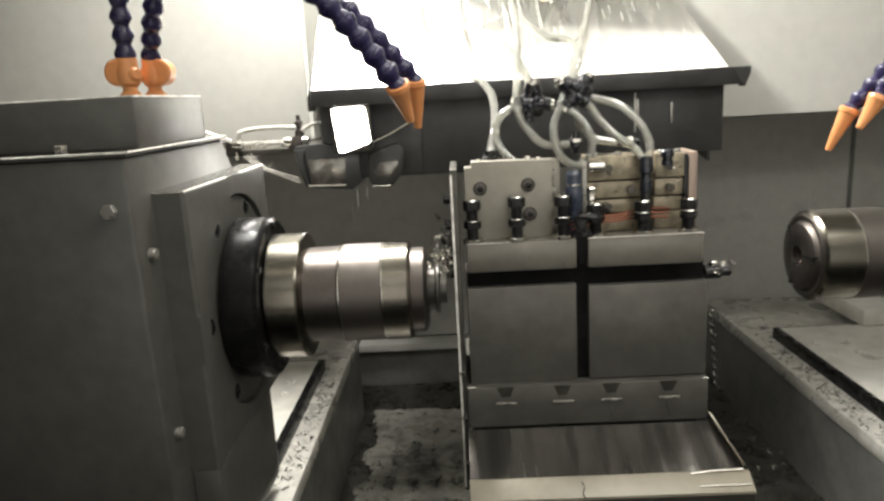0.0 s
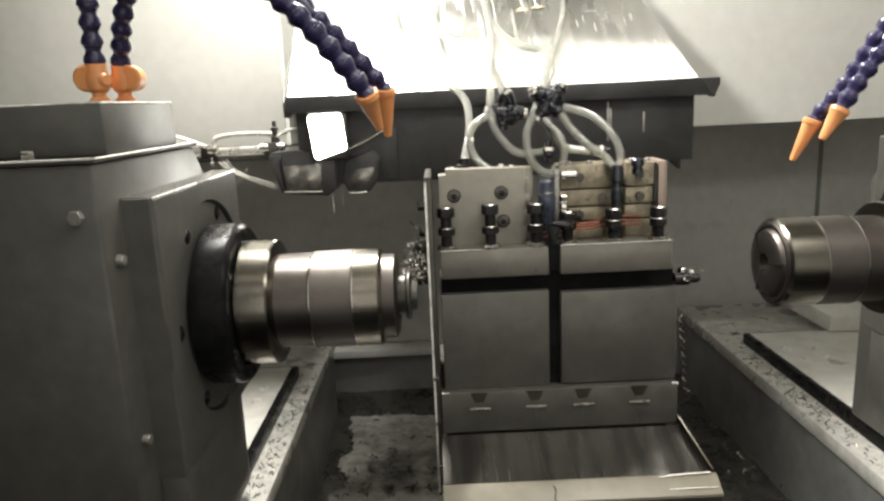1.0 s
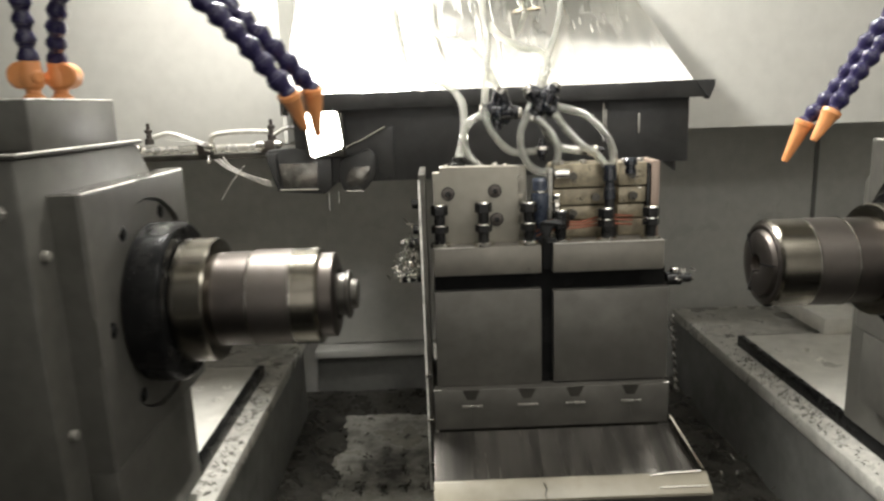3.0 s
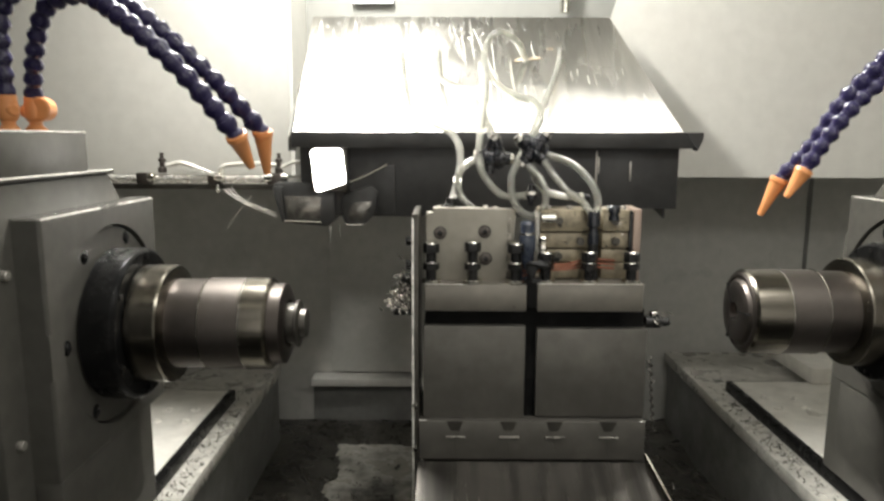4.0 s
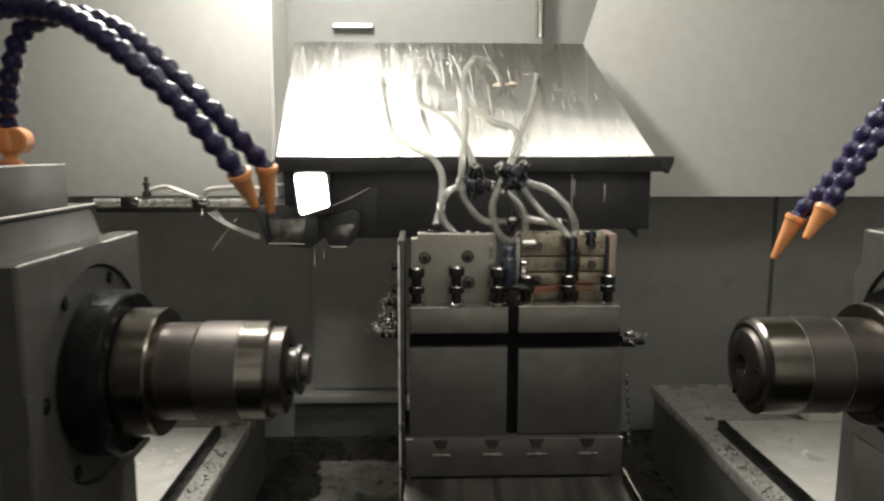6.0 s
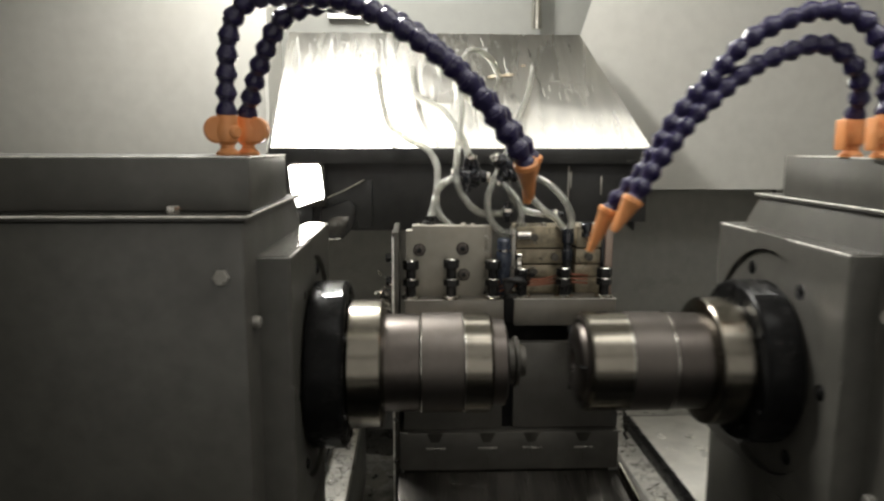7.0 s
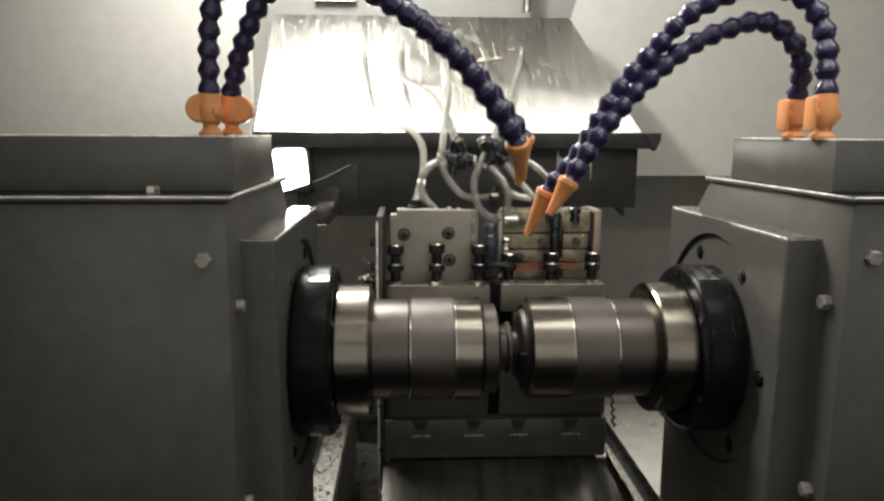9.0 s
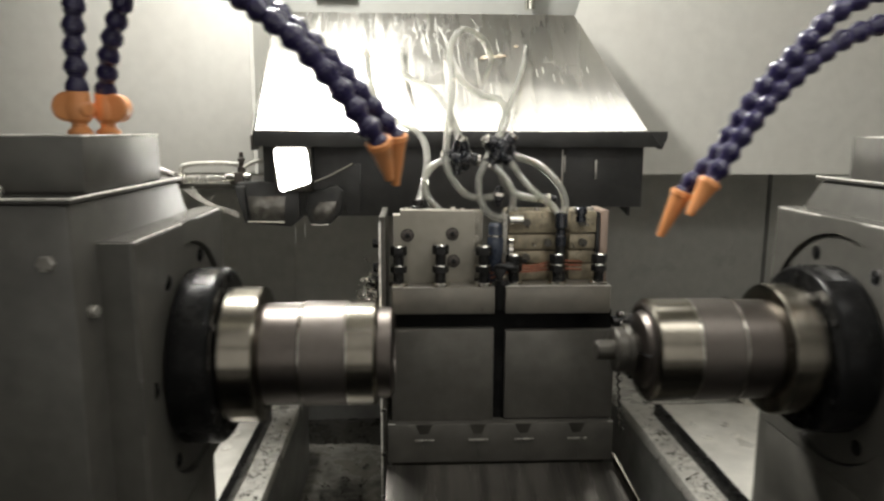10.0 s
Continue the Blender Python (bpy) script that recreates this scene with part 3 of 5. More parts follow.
    part("plate_rim", sweep(rod, 0.0013, 6), WORN_GLINT, e, "worn plate edge, brightened for the light along it")
    # slide under the headstock
    u0, u1, end = (0.253, 0.303, 1.02) if sg < 0 else (0.227, 0.283, 1.075)
    part("slide_cover", bx(u0, 1.05, -0.10, end, -0.44, -0.408, bevel=0.003), WETSLAB, e, "wet sheet cover of the slide")
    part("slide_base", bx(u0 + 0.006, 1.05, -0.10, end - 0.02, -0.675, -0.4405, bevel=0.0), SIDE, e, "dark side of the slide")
    part("raised_plate", bx(u1 + 0.0165, 1.05, -0.10, 0.722, -0.4078, -0.380, bevel=0.002), SLAB, e, "raised bright plate with four bolts")
    part("wiper", bx(u1, u1 + 0.0160, -0.10, 0.724, -0.4078, -0.3785, bevel=0.002), FLANGE, e, "dark wiper strip along the plate")
    part("wiper", bx(u1 + 0.0165, u1 + 0.13, 0.7223, 0.728, -0.4078, -0.381, bevel=0.001), DULL, e, "steel strip at the plate's end")
    for u, y in ((0.334, 0.596), (0.402, 0.596), (0.335, 0.529), (0.402, 0.529)):
        part("base_bolt", lathe([(0, 0), (0, 0.012), (0.003, 0.012), (0.003, 0.006), (0.001, 0.006), (0.001, 0)], "z", 16, (sg * (u + 0.024 * (sg < 0)), y - 0.012 * (sg < 0), -0.380)), WORN_GLINT, e)
    part("end_block", bx(0.505, 0.64, 0.70, 0.98, -0.3798, -0.335, bevel=0.003), SLAB, e)
    return e


left_head = headstock(-1, "dark grey headstock with polished spindle on its slide")
right_head = headstock(1, "grey headstock with collet spindle facing the other one")


def flexible_hose(points, y_turn, tip, sg, label):
    """Violet snap-together hose from an orange valve to an orange nozzle, in the headstock's space."""
    e = thing("coolant_hose", label, "coolant hose", (0, 0, 0), "flexible coolant hoses")
    points = list(points) + [Vector(points[-1]).lerp(Vector(tip), 0.24)]
    line = even(curve_points(points, 10), 0.0215)
    seg = lathe([(-0.001, 0.0085), (0.0, 0.0118), (0.0015, 0.0126), (0.0045, 0.0125), (0.0085, 0.0112), (0.0130, 0.0088), (0.0155, 0.0084), (0.0175, 0.0097), (0.0205, 0.0108), (0.0225, 0.0104), (0.0235, 0.007)], "z", 16)
    me = None
    for i, p in enumerate(line[:-1]):
        d = (line[i + 1] - p).normalized()
        if me is None:
            ob = part("hose_segment", seg, HOSE, e)
            me = ob.data
        else:
            ob = new("hose_segment", me)
            ob.parent = e
        ob.rotation_euler = (d.to_track_quat("Z", "Y").to_matrix() @ Matrix.Rotation(i * 0.7, 3, "Z")).to_euler()
        ob.location = p
    base = Vector(points[0])
    foot = 0.284 - base.z
    valve = part("valve", lathe([(foot, 0.0135), (foot + 0.003, 0.0135), (foot + 0.008, 0.0085), (foot + 0.012, 0.0085), (foot + 0.016, 0.0125), (foot + 0.022, 0.0142), (foot + 0.032, 0.0142), (foot + 0.038, 0.0125), (-0.003, 0.0125), (0.004, 0.0098)], "z", 20), ORANGE, e, "orange valve body")
    valve.location = base
    if sg < 0:
        knob = part("tap_handle", lathe([(-0.011, 0), (-0.011, 0.0135), (-0.009, 0.0162), (0.009, 0.0162), (0.011, 0.0135), (0.011, 0)], "y", 24, (0, 0, foot + 0.030)), ORANGE, valve)
        knob.location = (-0.009 if y_turn < 0 else 0.010, 0, 0)
    tap = part("tap", lathe([(-0.016, 0), (-0.016, 0.0085), (0.014, 0.0085), (0.017, 0.006), (0.017, 0)], "x", 16, (0, 0, foot + 0.027)), ORANGE, valve)
    tap.rotation_euler = (0, 0, y_turn)
    handle = sg > 0 and part("tap_handle", box(-0.0195, -0.0150, -0.0085, 0.0085, foot + 0.008, foot + 0.045, 0.0022), ORANGE, valve)
    if handle:
        handle.rotation_euler = (0, 0, y_turn)
    end, tip = line[-1], Vector(tip)
    d = tip - end
    n = part("nozzle", lathe([(-0.004, 0.008), (-0.002, 0.0128), (0.0035, 0.0128), (0.0055, 0.0112), (d.length * 0.6, 0.0075), (d.length, 0.0045), (d.length, 0.0028), (d.length * 0.8, 0.0028)], "z", 20), ORANGE, e, "tapered orange nozzle")
    n.rotation_euler = d.to_track_quat("Z", "Y").to_euler()
    n.location = end
    return e


left_hoses = [
    flexible_hose([(-0.333, -0.080, 0.332), (-0.329, -0.087, 0.379), (-0.323, -0.094, 0.418), (-0.311, -0.099, 0.447), (-0.277, -0.112, 0.460), (-0.217, -0.145, 0.453), (-0.165, -0.174, 0.438), (-0.094, -0.212, 0.392), (-0.046, -0.216, 0.347), (0.002, -0.200, 0.283)],
                  -0.5, (0.0150, -0.175, 0.241), -1, "violet segmented coolant hose arching from the headstock's orange valve"),
    flexible_hose([(-0.317, -0.045, 0.332), (-0.297, -0.070, 0.381), (-0.265, -0.095, 0.435), (-0.234, -0.105, 0.449), (-0.191, -0.116, 0.453), (-0.143, -0.134, 0.436), (-0.101, -0.155, 0.409), (-0.036, -0.160, 0.350), (0.019, -0.140, 0.285)],
                  3.6, (0.0200, -0.122, 0.231), -1, "violet segmented coolant hose beside its twin on the headstock"),
]
right_hoses = [
    flexible_hose([(0.289, -0.150, 0.332), (0.289, -0.145, 0.375), (0.284, -0.141, 0.403), (0.268, -0.136, 0.432), (0.234, -0.131, 0.448), (0.198, -0.127, 0.445), (0.146, -0.117, 0.421), (0.110, -0.108, 0.381), (0.069, -0.099, 0.330), (0.034, -0.089, 0.265), (-0.001, -0.080, 0.220)],
                  0.15, (-0.022, -0.070, 0.165), 1, "violet segmented coolant hose in a high arch over the headstock"),
    flexible_hose([(0.293, -0.085, 0.332), (0.288, -0.100, 0.360), (0.274, -0.110, 0.386), (0.252, -0.110, 0.408), (0.226, -0.109, 0.415), (0.197, -0.109, 0.407), (0.149, -0.109, 0.386), (0.089, -0.109, 0.334), (0.049, -0.108, 0.282), (0.020, -0.108, 0.236)],
                  0.25, (-0.004, -0.108, 0.195), 1, "violet segmented coolant hose in a lower arch over the headstock"),
]

# ---- workpiece ----
workpiece = tagged(part("workpiece", lathe([(-0.036, 0), (-0.036, 0.012), (-0.034, 0.0135), (-0.012, 0.0135), (-0.012, 0.029), (-0.010, 0.0305), (0.0015, 0.0305), (0.0025, 0.0335), (0.0045, 0.0350), (0.0075, 0.0350), (0.009, 0.031), (0.009, 0.022), (0.018, 0.021), (0.018, 0)], "x", 64), DARK),
                   "small turned steel part gripped in the spindle collet", "workpiece")


# ---- tool block ----
def tool_block():
    e = thing("tool_block", "dark steel gang tool block with clamp bars and bolts", "tool block", (0, 0.05, FLOOR))
    e_z = FLOOR

    def p(name, b, m, label=""):
        for v in b.verts:
            v.co -= Vector((0, 0.05, e_z))
        return part(name, b, m, e, label)
    p("left_block", box(-0.160, -0.005, 0.0, 0.16, 1.031, 1.177, 0.002), BLOCK, "oily dark steel block")
    p("right_block", box(0.012, 0.180, 0.0, 0.16, 1.033, 1.173, 0.002), BLOCK, "oily dark steel block")
    # Black colour stands for the shade in the gap and the slot.
    p("gap_shade_plate", box(-0.006, 0.0125, 0.010, 0.15, 1.03, 1.24, 0), FLANGE)
    p("tool_slot", box(-0.158, 0.176, 0.012, 0.15, 1.170, 1.202, 0), FLANGE, "slot for the tool shanks, coloured black for its shade")
    p("clamp_bar", box(-0.158, -0.006, -0.010, 0.10, 1.2022, 1.243, 0.002), BAR, "bevelled clamp bar")
    p("clamp_bar", box(0.010, 0.168, -0.010, 0.10, 1.2022, 1.244, 0.002), BAR, "bevelled clamp bar")
    p("base", box(-0.166, 0.180, -0.012, 0.20, 0.968, 1.0308, 0.002), BLOCK, "stepped dark base")
    p("column", box(-0.16, 0.175, 0.02, 0.20, FLOOR, 0.968, 0), DARK)
    for x in (-0.110, -0.028, 0.042, 0.124):
        # Dark patch for the notch's shade, bright bar for the wet mark.
        p("slot", prism([(x - 0.014, 1.0300), (x - 0.007, 1.015), (x + 0.005, 1.015), (x + 0.012, 1.0300)], -0.0126, -0.0100, axis="y"), DARK, "dark patch for the shade of a notch under the block")
        p("slot_mark", box(x - 0.015, x + 0.015, -0.0150, -0.0118, 1.0035, 1.0068, 0.0008), BOLT, "small bright bar for the wet mark below the notch")
        p("wet_run", sweep(curve_points([(x - 0.003, -0.0124, 1.003), (x - 0.001, -0.0126, 0.990), (x + 0.002, -0.0124, 0.969)], 5), 0.0007, 6), CLEARWATER, "coolant run down the base")
    b = bmesh.new()
    rim = [(-0.168, -0.012, 0.965), (0.182, -0.012, 0.965), (0.200, -0.100, 0.9285), (-0.168, -0.100, 0.9345)]
    up = [b.verts.new(q) for q in rim]
    dn = [b.verts.new((q[0], q[1], q[2] - 0.003)) for q in rim]
    b.faces.new(up)
    b.faces.new(dn[::-1])
    for i in range(4):
        b.faces.new((up[i], dn[i], dn[(i + 1) % 4], up[(i + 1) % 4]))
    p("chip_lip", b, WETLIP, "sloping chip lip under the block")
    p("lip_edge", prism([(-0.0995, 0.937), (-0.104, 0.937), (-0.128, 0.922), (-0.128, 0.917), (-0.0995, 0.926)], -0.169, 0.204, 0.001), IVORY, "ivory worn folded edge of the lip")
    p("lip_skirt", box(-0.168, 0.203, -0.1275, -0.120, 0.80, 0.9165, 0.001), DARK, "dark skirt below the lip")
    for z in (1.055, 0.985, 0.915):
        p("edge_knob", hexhead((-0.171, -0.0085, z), 0.0045, 0.008, "y", sign=-1), CHROME)
    p("lip_bead", sweep(curve_points([(0.125, -0.105, 0.9365), (0.15, -0.104, 0.9385), (0.195, -0.103, 0.9395)], 5), 0.002, 6), CHROME)
    p("lip_bead", sweep(curve_points([(0.134, -0.1205, 0.9272), (0.165, -0.1205, 0.9276), (0.199, -0.1205, 0.9274)], 5), 0.0015, 6), CHROME)
    p("lip_nick", sweep(curve_points([(-0.020, -0.110, 0.9345), (-0.017, -0.117, 0.930), (-0.020, -0.124, 0.9255), (-0.018, -0.1285, 0.921)], 5), 0.0008, 6), DARK, "dark nick in the ivory edge")
    b = bmesh.new()
    a = [b.verts.new(q) for q in ((0.180, -0.012, 0.980), (0.198, -0.100, 0.942), (0.202, -0.100, 0.922), (0.184, -0.012, 0.957))]
    c = [b.verts.new((v.co.x + 0.003, v.co.y, v.co.z)) for v in a]
    b.faces.new(a)
    b.faces.new(c[::-1])
    for i in range(4):
        b.faces.new((a[i], c[i], c[(i + 1) % 4], a[(i + 1) % 4]))
    p("lip_side", b, STEEL)
    p("side_plate", box(-0.176, -0.1665, -0.008, 0.125, 0.865, 1.347, 0.001), DARK, "tall dark side plate with a bright edge")
    p("plate_edge", box(-0.1765, -0.1735, -0.0092, -0.0078, 0.87, 1.34, 0.0004), WORN_GLINT)
    p("mount_plate", prism([(-0.156, 1.243), (-0.034, 1.243), (-0.034, 1.352), (-0.146, 1.354), (-0.146, 1.346), (-0.156, 1.346)], 0.020, 0.046, 0.001, "y"), ALU, "pale milled plate with socket screws")
    for z in (1.262, 1.285, 1.308, 1.331):
        p("plate_tooth", box(-0.0342, -0.0275, 0.022, 0.044, z - 0.005, z + 0.005, 0.001), ALU)
    # Thin pale lines put in for glints along the block's edges.
    for x0, x1, z in ((-0.166, -0.154, 1.0312), (0.171, 0.180, 1.0312), (0.010, 0.168, 1.2444), (-0.158, -0.10, 1.2434)):
        p("wet_edge_glint", sweep([Vector((x0, -0.0112, z)), Vector(((x0 + x1) / 2, -0.0114, z)), Vector((x1, -0.0112, z))], 0.0006, 6), WORN_GLINT, "bright line put in for the glint of the wet edge")
    p("mount_plate_back", box(-0.036, -0.020, 0.040, 0.07, 1.245, 1.350, 0.001), ALU)
    p("tube_socket", lathe([(1.351, 0), (1.351, 0.0125), (1.357, 0.0125), (1.359, 0.0085), (1.366, 0.0085), (1.366, 0)], "z", 14, (-0.119, 0.047, 0)), BLACK, "black tube socket")
    for x, h in ((-0.066, 0.005), (-0.052, 0.003), (-0.136, 0.004)):
        p("top_screw", hexhead((x, 0.034, 1.3525), 0.005, h, "z"), CHROME)
    for x, z in ((-0.135, 1.316), (-0.068, 1.318), (-0.066, 1.277)):
        p("socket_screw", lathe([(0.0205, 0), (0.0205, 0.0085), (0.0165, 0.0080), (0.016, 0.0045), (0.0185, 0.004), (0.0185, 0)], "y", 20, (x, 0, z)), DULL)
        p("screw_socket", hexhead((x, 0.0184, z), 0.0040, 0.0010, "y", sign=-1), BLACK)
        p("screw_ring", lathe([(0.0200, 0.0085), (0.0200, 0.0098), (0.0188, 0.0098), (0.0188, 0.0085)], "y", 20, (x, 0, z)), BLACK)
    for x, top, base in ((-0.148, 1.303, 1.243), (-0.086, 1.305, 1.243), (-0.022, 1.303, 1.243), (0.023, 1.290, 1.244), (0.088, 1.291, 1.244), (0.151, 1.291, 1.244)):
        bm = hexhead((x, 0.003, top - 0.0145), 0.0122, 0.0145, "z")
        hexhead((x, 0.003, base + 0.020), 0.0122, 0.011, "z", bm)
        lathe([(base, 0), (base, 0.0078), (top - 0.012, 0.0078), (top - 0.012, 0)], "z", 14, (x, 0.003, 0), bm)
        p("clamp_bolt", bm, BLACK, "black hexagon clamp bolt with nut")
        p("washer", lathe([(base, 0.005), (base, 0.0142), (base + 0.0044, 0.0142), (base + 0.0056, 0.0125), (base + 0.0052, 0.005)], "z", 20, (x, 0.003, 0)), CHROME, "worn steel washer")
        # Brighter metal laid on bolt and nut tops for their glints.
        p("bolt_top_glint", lathe([(top - 0.0006, 0.0), (top - 0.0006, 0.0104), (top + 0.0006, 0.0096), (top + 0.0006, 0.0)], "z", 24, (x, 0.003, 0)), CHROME, "bright disc for the glint on the bolt's wet top")
        p("nut_rim_glint", lathe([(base + 0.0306, 0.0077), (base + 0.0306, 0.0112), (base + 0.0316, 0.0104), (base + 0.0316, 0.0077)], "z", 24, (x, 0.003, 0)), CHROME, "bright ring for the glint on the nut's wet rim")
    for z in (1.30, 1.262, 1.232):
        p("plate_screw", hexhead((-0.176, 0.045, z), 0.0075, 0.012, "x", sign=-1), BLACK)
    return e


tool_block()


def manifold():
    e = thing("coolant_manifold", "beige layered valve manifold with copper lines on the clamp bar", "manifold", (0.09, 0.06, 1.244))
    o = Vector((0.09, 0.06, 1.244))

    def p(name, b, m, label=""):
        for v in b.verts:
            v.co -= o
        return part(name, b, m, e, label)
    for i, (z0, z1, y) in enumerate(((1.2442, 1.268, 0.030), (1.270, 1.290, 0.034), (1.292, 1.316, 0.030), (1.318, 1.351, 0.026))):
        p("valve_layer", box(0.017, 0.098, y, 0.085, z0, z1, 0.002), VALVE)
        p("valve_layer", box(0.112, 0.152, y + 0.003, 0.085, z0, z1, 0.002), VALVE)
    p("end_plate", box(0.158, 0.170, 0.028, 0.09, 1.2442, 1.352, 0.001), PINK, "pinkish end plate")
    p("rail", box(0.016, 0.158, 0.086, 0.095, 1.2442, 1.345, 0.001), BLOCK)
    for x, z in ((0.045, 1.334), (0.078, 1.303), (0.045, 1.280), (0.130, 1.334), (0.132, 1.303)):
        p("valve_screw", lathe([(0.024, 0), (0.024, 0.006), (0.035, 0.006), (0.035, 0)], "y", 12, (x, 0, z)), DARK)
    for k, z in enumerate((1.262, 1.268, 1.274)):
        pts = [Vector((-0.010, 0.012 + 0.004 * k, z - 0.010)), Vector((0.015, 0.006 + 0.003 * k, z)), Vector((0.05, 0.012, z - 0.002 * k)), Vector((0.09, 0.018, z + 0.003)), Vector((0.13, 0.024, z))]
        p("copper_line", sweep(curve_points(pts, 6), 0.0018, 8), COPPER, "thin copper line")
    for x, y, z, h in ((0.094, 0.012, 1.302, 0.048), (0.128, 0.03, 1.335, 0.022)):
        p("push_fitting", lathe([(0, 0), (0, 0.0085), (h * 0.3, 0.0085), (h * 0.34, 0.0070), (h * 0.5, 0.0070), (h * 0.55, 0.0095), (h * 0.9, 0.0095), (h, 0.0075), (h, 0)], "z", 16, (x, y, z)), FITTING, "blue-black push-in fitting")
    p("blue_fitting", lathe([(1.246, 0), (1.246, 0.0105), (1.286, 0.0105), (1.290, 0.0125), (1.312, 0.0125), (1.316, 0.0108), (1.330, 0.0108), (1.334, 0.0085), (1.334, 0)], "z", 20, (-0.0030, 0.024, 0)), BLUEFIT, "blue-grey push-in fitting")
    p("fitting_band", lathe([(1.3135, 0.0105), (1.3135, 0.0118), (1.3165, 0.0118), (1.3165, 0.0105)], "z", 20, (-0.0030, 0.024, 0)), CHROME, "bright wet band")
    p("fitting_body", box(0.0085, 0.0162, 0.024, 0.060, 1.262, 1.346, 0.002), BOLT, "grey body beside the fitting")
    for z, r in ((1.262, 0.006), (1.275, 0.0075), (1.288, 0.006), (1.300, 0.007)):
        p("union_nut", hexhead((0.021, 0.024, z), r, 0.010, "z"), CHROME, "bright wet union nut")
    for x, z in ((0.030, 1.351), (0.062, 1.351), (0.086, 1.351), (0.122, 1.351), (0.145, 1.351)):
        p("top_screw", hexhead((x, 0.040, z), 0.0048, 0.005, "z"), BOLT)
    # Black strip fills the gap and stands for its shade.
    p("gap_shade_strip", box(0.1525, 0.1575, 0.030, 0.085, 1.2442, 1.349, 0.001), BLACK, "black strip for the shade in the gap beside the end plate")
    p("valve_neck", lathe([(1.2442, 0), (1.2442, 0.0095), (1.262, 0.0095), (1.264, 0.0075), (1.304, 0.0075), (1.304, 0)], "z", 14, (0.094, 0.012, 0)), BLACK)
    rng = random.Random(77)
    bits = bmesh.new()
    for cx, cz, n, sx, sz in ((0.046, 1.327, 14, 0.006, 0.004), (0.138, 1.328, 10, 0.005, 0.005), (0.020, 1.285, 16, 0.003, 0.016), (0.060, 1.300, 6, 0.012, 0.002), (0.120, 1.300, 6, 0.006, 0.002)):
        for _ in range(n):
            k = rng.uniform(0.0015, 0.0035)
            curl(bits, (cx + rng.gauss(0, sx), 0.0225 + rng.gauss(0, 0.001), cz + rng.gauss(0, sz)), k * 1.6, k * 0.4, rng.uniform(0.6, 1.4), k * 0.5, rng)
    p("bright_swarf", bits, CHIPS, "bright wet chips stuck on the valves")["kind"] = "stuff"
    p("elbow", lathe([(0, 0), (0, 0.008), (0.02, 0.008), (0.02, 0)], "x", 14, (0.018, 0.024, 1.338)), CHROME)
    return e


manifold()


def cable_bundle():
    e = thing("cable_bundle", "black rubber cables curling into the gap between the clamp bars", "cable", (0.003, 0.0, 1.246))
    for k in range(4):
        a = 0.005 * k
        pts = [(0.040 - a, 0.016, 0.030 - a), (0.020, 0.004 - a, 0.034 - 0.6 * a), (0.004 - 0.8 * a, -0.006, 0.020 + 0.4 * a), (-0.004 + 0.5 * a, -0.004, -0.006), (-0.002 + 0.6 * a, 0.004, -0.040)]
        part("cable", sweep(curve_points(pts, 7), 0.0036, 10), CABLE, e)
    part("cable_tie", lathe([(-0.003, 0.009), (-0.003, 0.0105), (0.003, 0.0105), (0.003, 0.009)], "z", 14, (0.002, -0.004, 0.004)), CABLE, e)
    return e


cable_bundle()


def tube(label, pts, r=0.0054):
    line = curve_points(pts, 8)
    return tagged(part("coolant_tube", pipe(line, r, r - 0.0021), CLEAR), label, "tube", "clear coolant tubes")


